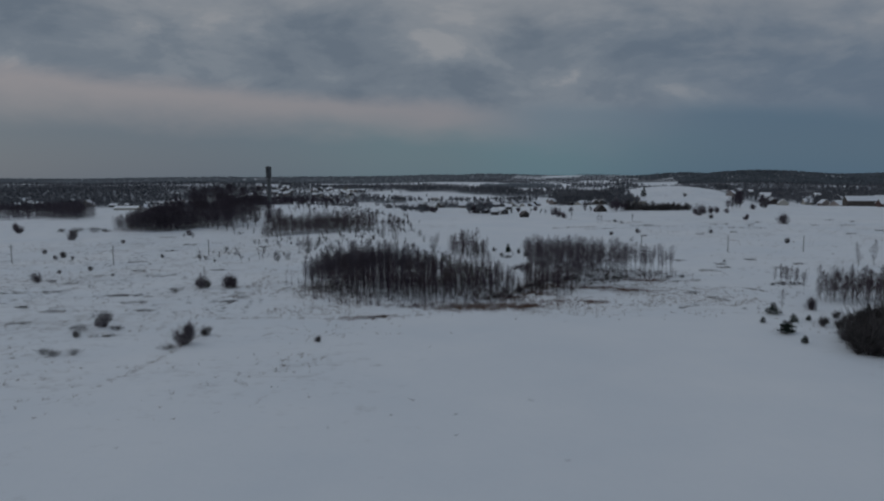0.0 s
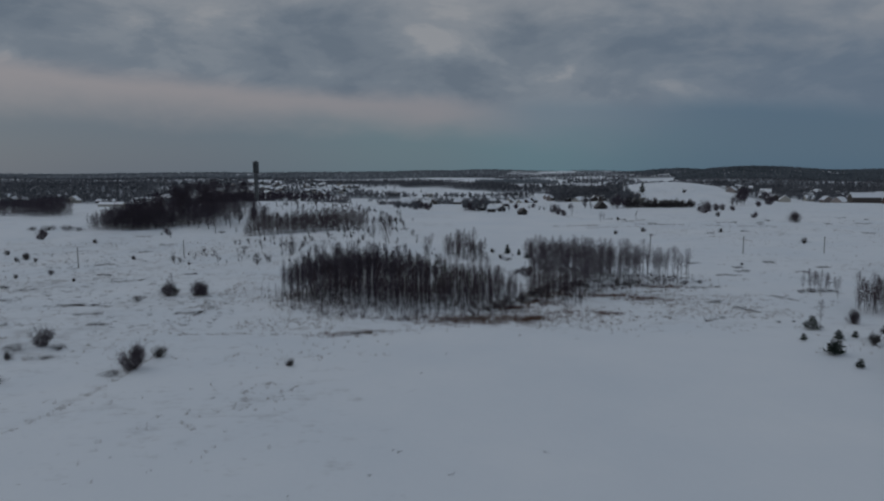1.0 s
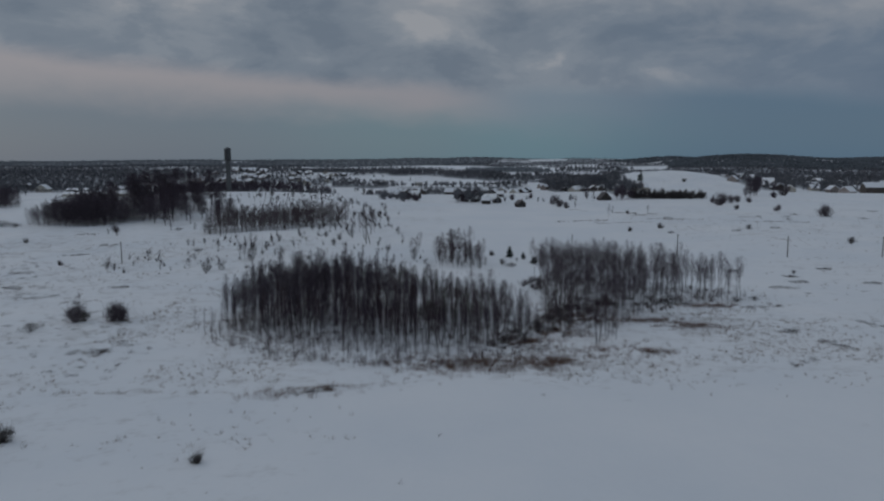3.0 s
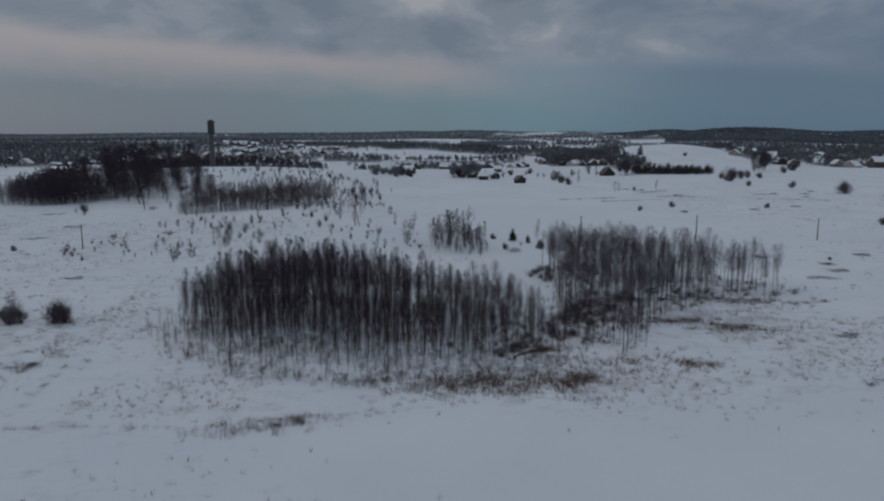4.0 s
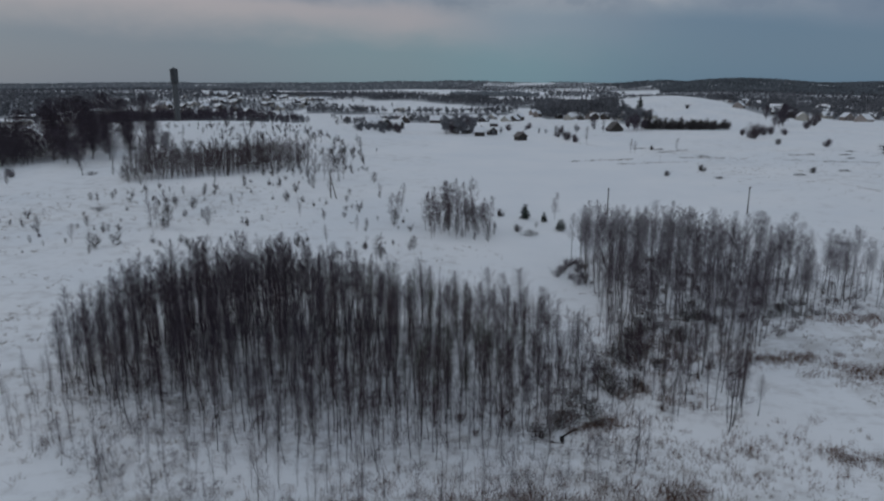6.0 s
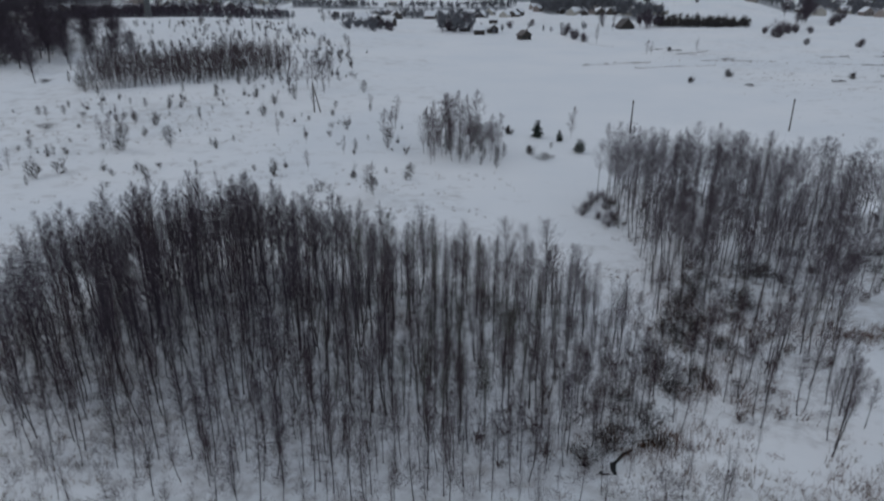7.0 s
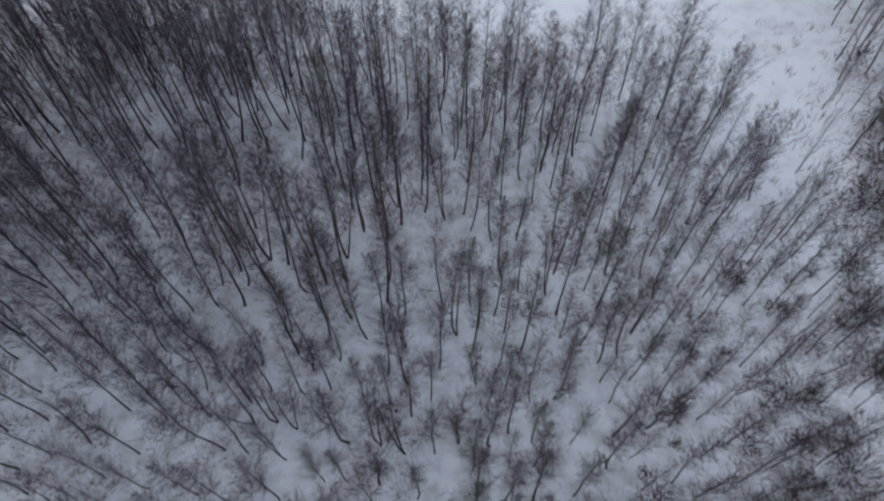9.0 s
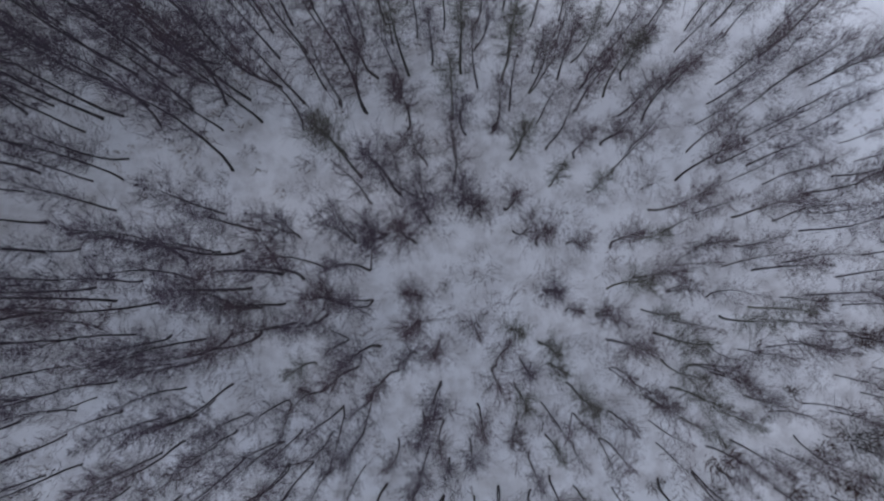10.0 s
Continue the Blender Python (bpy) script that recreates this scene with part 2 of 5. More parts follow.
def land(x, y):
    """Height of the snow at x, y."""
    x, y = np.asarray(x, float), np.asarray(y, float)
    z = 4.0 * smooth(190, 420, y)
    z = z + hill(x, y, -130, 520, 120, 110, 10) + hill(x, y, -40, 330, 55, 90, 3)
    z = z + hill(x, y, 210, 620, 150, 260, 4) + hill(x, y, 375, 1110, 125, 150, 25)
    z = z - 10 * smooth(650, 900, y) + 14 * smooth(900, 1900, y) + 13 * smooth(1900, 2800, y) + 24 * smooth(2800, 4400, y)
    z = z + hill(x, y, 1230, 2650, 235, 420, 37) + hill(x, y, 2050, 2800, 560, 520, 26) + hill(x, y, 1190, 3450, 190, 300, 26) + hill(x, y, 250, 4300, 1100, 600, 12)
    z = z + smooth(1500, 2400, y) * 17 * (fbm(x / 330 + 11, y / 520 + 2, 3) - 0.5)
    near = 1 - smooth(350, 900, y)
    z = z + near * (0.9 * (fbm(x / 45 + 3, y / 45) - 0.5) + (0.35 + 0.40 * (1 - smooth(-75, -45, x))) * (fbm(x / 7, y / 7 + 5, 3) - 0.5))
    z = z - 0.55 * np.exp(-(brook_distance(x, y) / 1.1) ** 2)
    return z


def ground_z(x, y):
    return float(land(x, y))


def inside(x, y, loop):
    """Which of the points lie inside a closed outline."""
    x, y = np.asarray(x, float), np.asarray(y, float)
    hit = np.zeros(x.shape, bool)
    for (ax, ay), (bx, by) in zip(loop, loop[1:] + loop[:1]):
        if ay == by:
            continue
        cross = ((ay > y) != (by > y)) & (x < (bx - ax) * (y - ay) / (by - ay) + ax)
        hit ^= cross
    return hit


GROVE = [(-42, 200), (-37, 192), (-24, 184), (-12, 179), (2, 179), (14, 184), (21, 191), (21, 200), (17, 211), (8, 213), (-2, 215), (-12, 219), (-21, 224), (-32, 219), (-39, 209)]
COPSE = [(23, 195), (26, 187), (33, 184), (44, 203), (60, 215), (78, 221), (77, 231), (59, 241), (48, 248), (38, 252), (29, 243), (29.5, 230), (28.5, 216)]


# woods as outline, gap between trees, tries, tree height, conifers, patch size, patch threshold, label
WOODS = [
    ([(-900, 740), (-345, 745), (-320, 715), (-190, 690), (-70, 720), (-150, 1000), (-420, 1050), (-1000, 1300)], 5.5, 8000, 9.0, False, 90, 0.37, "leafless village trees between snowy roofs"),
    ([(-420, 1050), (-170, 1000), (-170, 1800), (-520, 1800)], 9, 2600, 7, False, 80, 0.46, "leafless village trees between snowy roofs"),
    ([(-60, 830), (110, 800), (180, 900), (140, 1000), (-100, 1000)], 6, 900, 7, False, 60, 0.46, "leafless village trees between snowy roofs"),
    ([(150, 600), (190, 650), (205, 720), (170, 720)], 4.0, 300, 9, False, 45, 0.3, "leafless trees round the huts"),
    ([(165, 945), (262, 935), (300, 1100), (175, 1120)], 4.5, 1500, 13, False, 70, 0.24, "bare wood behind the eastern hamlet"),
    ([(430, 905), (560, 900), (740, 870), (1000, 1000), (1000, 1500), (480, 1500), (440, 1200)], 5.5, 6000, 11, False, 80, 0.39, "leafless village trees between snowy roofs"),
    ([(-150, 1120), (130, 1060), (200, 1250), (160, 1800), (-170, 1800)], 8, 7000, 10, False, 160, 0.36, "dark belt of woodland across the valley"),
    ([(-2400, 1050), (-700, 1000), (-440, 1080), (-540, 1820), (-420, 1850), (-180, 1830), (-180, 2000), (-2400, 2000)], 10, 17000, 11, False, 200, 0.26, "dark belt of woodland across the valley"),
    ([(120, 1900), (330, 1880), (330, 2120), (120, 2150)], 11, 1200, 12, True, 200, 0.2, "dark wood between the far fields"),
    ([(170, 1250), (420, 1250), (520, 1700), (200, 1600)], 9, 2400, 10, False, 120, 0.36, "bare wood behind the eastern hamlet"),
    ([(-3000, 2050), (-440, 2020), (-420, 2500), (-3000, 2700)], 18, 9000, 13, False, 420, 0.24, "far dark woodland"),
    ([(-3500, 2720), (-420, 2640), (-100, 2700), (150, 2800), (300, 3300), (440, 4000), (700, 4400), (1000, 4700), (-3500, 4700)], 24, 14000, 11, True, 520, 0.17, "dark forest on the skyline"),
    ([(120, 2750), (800, 2800), (1600, 3900), (1900, 4600), (500, 4400), (200, 3600)], 18, 6000, 9, False, 230, 0.38, "scattered dark woods between far fields"),
    ([(-380, 2020), (-420, 2240), (-60, 2280), (90, 2180), (10, 1990), (-180, 1850)], 9, 3000, 9, False, 170, 0.25, "dark belt of woodland across the valley"),
    ([(820, 2350), (1100, 1980), (1500, 1800), (2500, 1950), (2500, 2900), (1000, 2950)], 9, 22000, 9, True, 240, 0.16, "dark forest on the long eastern hill"),
    ([(960, 3150), (1420, 3100), (1480, 3800), (980, 3850)], 16, 2600, 10, True, 300, 0.22, "dark wood on a rounded far hill"),
    ([(1450, 2950), (3400, 2900), (3600, 4700), (2100, 4700), (1600, 3900)], 26, 7000, 11, True, 500, 0.16, "dark forest on the skyline"),
    ([(330, 1780), (700, 1720), (800, 1830), (340, 1870)], 9, 2200, 9, False, 140, 0.29, "strip of bare wood between snowy fields"),
    ([(430, 2180), (640, 2120), (640, 2300), (430, 2330)], 10, 900, 10, False, 140, 0.30, "strip of bare wood between snowy fields"),
    ([(200, 2480), (900, 2460), (900, 2600), (300, 2640)], 11, 2400, 10, False, 200, 0.27, "strip of bare wood between snowy fields"),
    ([(640, 1640), (900, 1500), (1900, 1200), (2600, 1950), (1500, 1850), (1100, 2010), (820, 2330), (650, 1950)], 11, 7000, 10, False, 260, 0.26, "dark woodland at the foot of the hill"),
]


def open_field(x, y):
    """The snowy field before the western village."""
    return np.exp(-((x + 0.53 * (y - 20)) / 48) ** 4) * (1 - smooth(1000, 1015, y))


def wood_cover(k, x, y):
    loop, gap, tries, height, pine, size, cut, label = WOODS[k]
    cover = np.clip((fbm(x / size + k, y / (size * 1.3) + k, 3) - cut) * 12, 0, 1)
    if k == 0:
        cover = cover * (1 - open_field(x, y))
    return cover


def weedy(x, y):
    """How much dry grass stands out of the snow, 0 to 1."""
    clean = smooth(-25, 5, x) * (1 - smooth(60, 85, x)) * (1 - smooth(150, 172, y + 0.10 * (x - 40)))
    clean = np.maximum(clean, (1 - smooth(60, 125, y)) * smooth(-70, -30, x))
    clean = np.maximum(clean, smooth(5, 25, x) * (1 - smooth(80, 110, x)) * smooth(225, 250, y) * (1 - smooth(420, 520, y)))
    clean = np.maximum(clean, 0.9 * np.exp(-((x - 36) / 10) ** 2 - ((y - 181) / 8) ** 2))
    strong = np.exp(-((x - 18) / 26) ** 2 - ((y - 174) / 13) ** 2) + np.exp(-((x - 55) / 18) ** 2 - ((y - 202) / 14) ** 2)
    west = 0.16 * (1 - smooth(-80, -45, x)) * smooth(100, 130, y) * (1 - smooth(270, 340, y))
    return np.clip(west + (1 - clean) * (0.35 + 0.75 * (fbm(x / 30, y / 22) - 0.35)) + 0.6 * strong, 0, 1)


def tri_mesh(name, v, tris, smooth_shade=False):
    me = bpy.data.meshes.new(name)
    v, tris = np.ascontiguousarray(v, np.float32), np.ascontiguousarray(tris, np.int32)
    me.vertices.add(len(v))
    me.vertices.foreach_set("co", v.ravel())
    me.loops.add(tris.size)
    me.loops.foreach_set("vertex_index", tris.ravel())
    me.polygons.add(len(tris))
    me.polygons.foreach_set("loop_start", np.arange(0, tris.size, 3, dtype=np.int32))
    me.polygons.foreach_set("loop_total", np.full(len(tris), 3, np.int32))
    me.update(calc_edges=True)
    if smooth_shade:
        me.polygons.foreach_set("use_smooth", np.ones(len(tris), bool))
    me.validate()
    return me


def spaced(lo, a, b, hi, step, grow, most):
    """Coordinates that lie step apart from a to b and ever wider outside, up to most."""
    mid = list(np.arange(a, b + step / 2, step))
    left, s, p = [], step, a
    while p > lo:
        s = min(s * grow, most)
        p -= s
        left.append(max(p, lo))
    right, s, p = [], step, b
    while p < hi:
        s = min(s * grow, most)
        p += s
        right.append(min(p, hi))
    return np.array(left[::-1] + mid + right)


gx = spaced(-4000, -60, 85, 4000, 1.1, 1.024, 65)
gy = spaced(-1500, 150, 250, 4950, 1.0, 1.04, 42)
GX, GY = np.meshgrid(gx, gy, indexing="ij")
GZ = land(GX, GY)
idx = np.arange(GX.size).reshape(GX.shape)
quad = np.stack([idx[:-1, :-1], idx[1:, :-1], idx[1:, 1:], idx[:-1, 1:]], -1).reshape(-1, 4)
ground_mesh = tri_mesh("ground", np.stack([GX, GY, GZ], -1).reshape(-1, 3), np.concatenate([quad[:, :3], quad[:, [0, 2, 3]]]), True)
for key, values in (("weed", weedy(GX, GY)), ("wood", np.maximum(inside(GX, GY, GROVE), inside(GX, GY, COPSE)).astype(float)),
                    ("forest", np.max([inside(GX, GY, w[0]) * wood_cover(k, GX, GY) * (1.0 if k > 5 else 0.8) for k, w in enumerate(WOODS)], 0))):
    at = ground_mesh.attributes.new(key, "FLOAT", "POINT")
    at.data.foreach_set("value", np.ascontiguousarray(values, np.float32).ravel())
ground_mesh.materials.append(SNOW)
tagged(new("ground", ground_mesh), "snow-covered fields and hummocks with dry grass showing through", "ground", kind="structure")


# ---- builders ----
def part(name, data, material, parent, label=""):
    """One mesh, from a bmesh or ready, as a part of a thing."""
    if isinstance(data, bmesh.types.BMesh):
        me = bpy.data.meshes.new(name)
        data.to_mesh(me)
        data.free()
    else:
        me = data
    if material is not None and not me.materials:
        me.materials.append(material)
    ob = new(name, me)
    ob.parent = parent
    if label:
        ob["label"] = label
    return ob


class Sticks:
    """Collects tapering sticks as plain triangles."""

    def __init__(self):
        self.v, self.t, self.n = [], [], 0

    def tube(self, path, radii, sides=3):
        path = [Vector(p) for p in path]
        rings = []
        for i, (p, r) in enumerate(zip(path, radii)):
            way = (path[min(i + 1, len(path) - 1)] - path[max(i - 1, 0)]).normalized()
            a = way.orthogonal().normalized()
            b = way.cross(a)
            if r <= 0:
                rings.append([self.n])
                self.v.append(tuple(p))
                self.n += 1
                continue
            ring = []
            for k in range(sides):
                w = 2 * math.pi * k / sides
                self.v.append(tuple(p + a * (r * math.cos(w)) + b * (r * math.sin(w))))
                ring.append(self.n)
                self.n += 1
            rings.append(ring)
        for r0, r1 in zip(rings[:-1], rings[1:]):
            for k in range(sides):
                k2 = (k + 1) % sides
                if len(r1) == 1:
                    self.t.append((r0[k], r0[k2], r1[0]))
                else:
                    self.t.append((r0[k], r0[k2], r1[k2]))
                    self.t.append((r0[k], r1[k2], r1[k]))

    def sliver(self, p, q, r, rng):
        """A thin twig, blade or spray as one tapering leaf of a triangle, turned at random."""
        p, q = Vector(p), Vector(q)
        way = (q - p).normalized()
        a = way.orthogonal().normalized()
        w = rng.uniform(0, 6.28)
        off = (a * math.cos(w) + way.cross(a) * math.sin(w)) * (r * 1.3)
        self.v += [tuple(p + off), tuple(p - off), tuple(q)]
        self.t.append((self.n, self.n + 1, self.n + 2))
        self.n += 3

    def arrays(self):
        return np.array(self.v, float).reshape(-1, 3), np.array(self.t, int).reshape(-1, 3)


def bare_tree(rng, h, crown=0.35, spread=0.13, boughs=30, twigs=8, girth=0.0075, twig=0.011, rise=0.9, forks=1, steep=0.0):
    """Trunk and crown of a leafless tree, as two stick sets. rise: how steeply boughs climb."""
    trunk, top = Sticks(), Sticks()
    for f in range(forks):
        lean = rng.normal(0, 0.022 if f == 0 else 0.13, 2)
        bend = rng.normal(0, 0.02, 2)
        hh = h * (1.0 if f == 0 else rng.uniform(0.7, 0.95))

        def at(k):
            return Vector((lean[0] * hh * k + bend[0] * hh * math.sin(k * 5), lean[1] * hh * k + bend[1] * hh * math.sin(k * 4 + 1), hh * k))

        ks = [-0.02, 0.12, 0.3, 0.5, 0.7, 0.86, 1.0]
        trunk.tube([at(k) for k in ks], [girth * hh * g for g in (1.15, 1.0, 0.86, 0.66, 0.42, 0.22)] + [0], 5)
        for i in range(boughs // forks):
            k = crown + (0.985 - crown) * ((i + rng.uniform(0, 1)) / (boughs // forks)) ** 0.9
            ang = i * 2.4 + rng.uniform(-0.6, 0.6)
            rel = (k - crown) / (1 - crown)
            size = hh * spread * (0.14 + 1.25 * math.sin(math.pi * min(1, 0.25 + 0.75 * rel))) * rng.uniform(0.45, 1.2)
            out = Vector((math.cos(ang), math.sin(ang), 0))
            p0 = at(k)
            p1 = p0 + out * size * 0.5 + Vector((0, 0, size * 0.5 * rise))
            p2 = p0 + out * size * 0.85 + Vector((0, 0, size * 1.1 * rise))
            r0 = girth * hh * 0.19 * (1.1 - 0.7 * k)
            p1 = p0.lerp(p2, 0.5)
            top.tube([p0, p2], [r0, 0], 3)
            for j in range(twigs):
                s = rng.uniform(0.1, 1.0)
                q = p0.lerp(p1, s * 2) if s < 0.5 else p1.lerp(p2, s * 2 - 1)
                d = Vector(rng.normal(0, 1, 3)) * (0.55 - 0.2 * steep) + out * (0.4 - 0.15 * steep) + Vector((0, 0, 0.55 * rise + 0.45 * steep))
                d = d.normalized() * size * rng.uniform(0.35, 0.75)
                top.sliver(q, q + d, twig * rng.uniform(0.7, 1.25), rng)
        for j in range(10):
            q = at(rng.uniform(0.9, 1.0))
            d = Vector((rng.normal(0, 0.35), rng.normal(0, 0.35), 1)).normalized() * hh * rng.uniform(0.04, 0.09)
            top.sliver(q, q + d, twig, rng)
    return trunk.arrays(), top.arrays()


def slim_tree(rng, h, crown=0.38, wide=0.10, boughs=78, twigs=26, girth=0.0054, twig=0.0029, climb=1.45, forks=1):
    """A slim forest-grown tree: a clean trunk, swept at its foot, under a narrow crown of climbing boughs and fine twigs."""
    trunk, top = Sticks(), Sticks()
    for f in range(forks):
        lean = rng.normal(0, 0.018 if f == 0 else 0.09, 2)
        foot, bow = rng.normal(0, 0.014, 2), rng.normal(0, 0.022, 2)
        hh = h * (1.0 if f == 0 else rng.uniform(0.75, 0.97))

        def at(k):
            w = max(k, 0.0)
            a, c = min(1.0, w / 0.16), math.sin(w * 3.1)
            return Vector((hh * (lean[0] * w + foot[0] * a * (2 - a) + bow[0] * c), hh * (lean[1] * w + foot[1] * a * (2 - a) + bow[1] * c), hh * k))

        ks = [-0.02, 0.05, 0.14, 0.3, 0.5, 0.7, 0.86, 1.0]
        trunk.tube([at(k) for k in ks], [girth * hh * g for g in (1.25, 1.08, 0.98, 0.84, 0.62, 0.38, 0.19)] + [0], 5)
        n = boughs // forks
        for i in range(n):
            rel = (i + rng.uniform(0, 1)) / n
            k = crown + (0.985 - crown) * rel
            reach = hh * wide * (1.3 * (1 - rel) ** 0.8 * (0.5 + 1.2 * min(rel, 0.4)) + 0.05) * rng.uniform(0.5, 1.2)
            ang = i * 2.4 + rng.uniform(-0.7, 0.7)
            out = Vector((math.cos(ang), math.sin(ang), 0))
            p0 = at(k)
            p1 = p0 + out * reach + Vector((0, 0, reach * climb * rng.uniform(0.7, 1.2)))
            p1.z = min(p1.z, hh * (0.9 + 0.1 * rel))
            top.tube([p0, p1], [girth * hh * 0.15 * (1.1 - 0.7 * k), 0], 3)
            for j in range(twigs):
                q = p0.lerp(p1, rng.uniform(0.12, 1.0))
                d = Vector(rng.normal(0, 1, 3)) * 0.5 + out * 0.3 + Vector((0, 0, 0.75))
                top.sliver(q, q + d.normalized() * (reach * rng.uniform(0.3, 0.7) + 0.09), twig * rng.uniform(0.7, 1.3), rng)
    return trunk.arrays(), top.arrays()


def bare_shrub(rng, stems=14, twigs=600, twig=0.0088, wide=0.5, lumps=6):
    """A shrub one metre high: stems from one stool and uneven heads of fine twigs, with a few longer shoots."""
    trunk, top = Sticks(), Sticks()
    lump = []
    for _ in range(lumps):
        a, r = rng.uniform(0, 6.28), wide * rng.uniform(0.1, 0.75)
        lump.append((Vector((math.cos(a) * r, math.sin(a) * r, rng.uniform(0.18, 0.56))), rng.uniform(0.5, 1.0)))
    ends = []
    for i in range(twigs):
        c, big = lump[rng.randint(lumps)]
        d = Vector(rng.normal(0, 1, 3)).normalized() * big * rng.uniform(0.15, 1.0) ** 0.5
        q = c + Vector((d.x * wide * 0.62, d.y * wide * 0.62, d.z * 0.42))
        q.z = abs(q.z)
        waist = 0.78 + 0.22 * min(1.0, q.z / 0.3)
        q.x, q.y = q.x * waist, q.y * waist
        way = (Vector((q.x * 1.1, q.y * 1.1, q.z + 0.05)).normalized() + Vector(rng.normal(0, 0.4, 3))).normalized() * rng.uniform(0.10, 0.26)
        top.sliver(q - way * 0.6, q + way * 0.6, twig * rng.uniform(0.6, 1.2), rng)
        ends.append(q)
    for i in range(min(30, twigs // 20)):
        q = ends[rng.randint(len(ends))]
        d = Vector((q.x * 0.4 + rng.normal(0, 0.1), q.y * 0.4 + rng.normal(0, 0.1), rng.uniform(0.25, 0.5)))
        top.sliver(q, q + d, twig, rng)
    for i in range(stems):
        q = ends[rng.randint(len(ends))]
        trunk.tube([Vector((q.x * 0.1, q.y * 0.1, -0.06)), Vector((q.x * 0.45, q.y * 0.45, q.z * 0.55)), q], [0.012, 0.008, 0], 3)
    return [(v * 1.25, t) for v, t in (trunk.arrays(), top.arrays())]


def conifer(rng, h, tiers=12, wide=0.3, droop=0.22):
    """A young spruce or pine: whorls of boughs, each a fan of needle sprays."""
    trunk, top = Sticks(), Sticks()
    trunk.tube([(0, 0, -0.1), (0, 0, h * 0.5), (0, 0, h)], [0.018 * h, 0.011 * h, 0], 6)
    for i in range(tiers):
        k = 0.10 + 0.88 * i / tiers
        n = 8 if k < 0.6 else 5
        for j in range(n):
            a = j * 2 * math.pi / n + i * 0.7 + rng.uniform(-0.25, 0.25)
            size = h * wide * (1.08 - k) ** 0.8 * rng.uniform(0.45, 1.25) + 0.02 * h
            out = Vector((math.cos(a), math.sin(a), 0))
            p0 = Vector((0, 0, h * k))
            p1 = p0 + out * size + Vector((0, 0, size * (0.35 - droop * (1 - k) * 2)))
            top.tube([p0, p1], [0.012 * h, 0], 3)
            for s in range(10):
                q = p0.lerp(p1, rng.uniform(0.25, 1))
                d = (out * 0.7 + Vector(rng.normal(0, 0.6, 3))).normalized() * size * rng.uniform(0.25, 0.5)
                top.sliver(q, q + d, 0.024 * h * rng.uniform(0.7, 1.3), rng)
    return trunk.arrays(), top.arrays()


def thing_from(name, arrays, mats, names, label, category):
    """An Empty with a mesh for each stick set, at the origin."""
    base = new(name)
    for (v, t), mat, pn in zip(arrays, mats, names):
        part(pn, tri_mesh(pn, v, t), mat, base)
    return tagged(base, label, category)


def plant(kinds, rng, x, y, size=1.0, label="", group="", sink=0.05):
    """A copy of one of the kinds, turned at random, standing on the snow."""
    k = kinds[rng.randint(len(kinds))]
    m = Matrix.Translation((x, y, ground_z(x, y) - sink)) @ Matrix.Rotation(rng.uniform(0, 6.28), 4, "Z") @ Matrix.Diagonal((size * rng.uniform(0.9, 1.1), size * rng.uniform(0.9, 1.1), size, 1))
    ob = copy_thing(k, m)
    return tagged(ob, label, "", group)


def scatter(rng, loop, gap, tries, density=None):
    """Random places inside an outline, no two closer than gap."""
    xs, ys = [p[0] for p in loop], [p[1] for p in loop]
    px = rng.uniform(min(xs), max(xs), tries)
    py = rng.uniform(min(ys), max(ys), tries)
    keep = inside(px, py, loop)
    if density is not None:
        keep &= rng.rand(tries) < density(px, py)
    cells, out = {}, []
    for x, y in zip(px[keep], py[keep]):
        c = (int(x // gap), int(y // gap))
        if all((x - u) ** 2 + (y - w) ** 2 >= gap * gap for i in (-1, 0, 1) for j in (-1, 0, 1) for u, w in cells.get((c[0] + i, c[1] + j), ())):
            cells.setdefault(c, []).append((x, y))
            out.append((x, y))
    return out


def joined(name, rng, kinds, spots, sizes, material, label, category, sink=0.05):
    """Many alike shapes in one mesh, for what nobody could count."""
    vs, ts, n = [], [], 0
    spots = np.array(spots)
    zs = land(spots[:, 0], spots[:, 1]) - sink
    for (x, y), z, s in zip(spots, zs, sizes):
        v, t = kinds[rng.randint(len(kinds))]
        a = rng.uniform(0, 6.28)
        c, w = math.cos(a) * s, math.sin(a) * s
        vs.append(np.stack([v[:, 0] * c - v[:, 1] * w + x, v[:, 0] * w + v[:, 1] * c + y, v[:, 2] * s + z], 1))
        ts.append(t + n)
        n += len(v)
    me = tri_mesh(name, np.concatenate(vs), np.concatenate(ts))
    me.materials.append(material)
    return tagged(new(name, me), label, category, kind="stuff")


def parked(kinds):
    """Takes the first of each kind out of the scene again, once its copies stand."""
    for k in kinds:
        for o in (*k.children_recursive, k):
            bpy.data.objects.remove(o)


# ---- the birch grove and the copse beside it ----
rng = np.random.RandomState(11)
birch_arrays = [slim_tree(rng, 10.0, crown=rng.uniform(0.36, 0.50), wide=rng.uniform(0.12, 0.155), boughs=80, twigs=27, girth=0.0067, twig=0.0038) for _ in range(7)]
thin_arrays = [slim_tree(rng, 10.0, crown=0.24, wide=0.115, boughs=52, twigs=20, girth=0.0048, twig=0.0038) for _ in range(4)]
forked_arrays = [slim_tree(rng, 10.0, crown=0.34, wide=0.135, boughs=92, twigs=26, girth=0.0058, twig=0.0041, forks=2) for _ in range(3)]
light_birch_arrays = [slim_tree(rng, 10.0, crown=rng.uniform(0.24, 0.38), wide=0.135, boughs=66, twigs=24, girth=0.0052, twig=0.0051) for _ in range(6)]
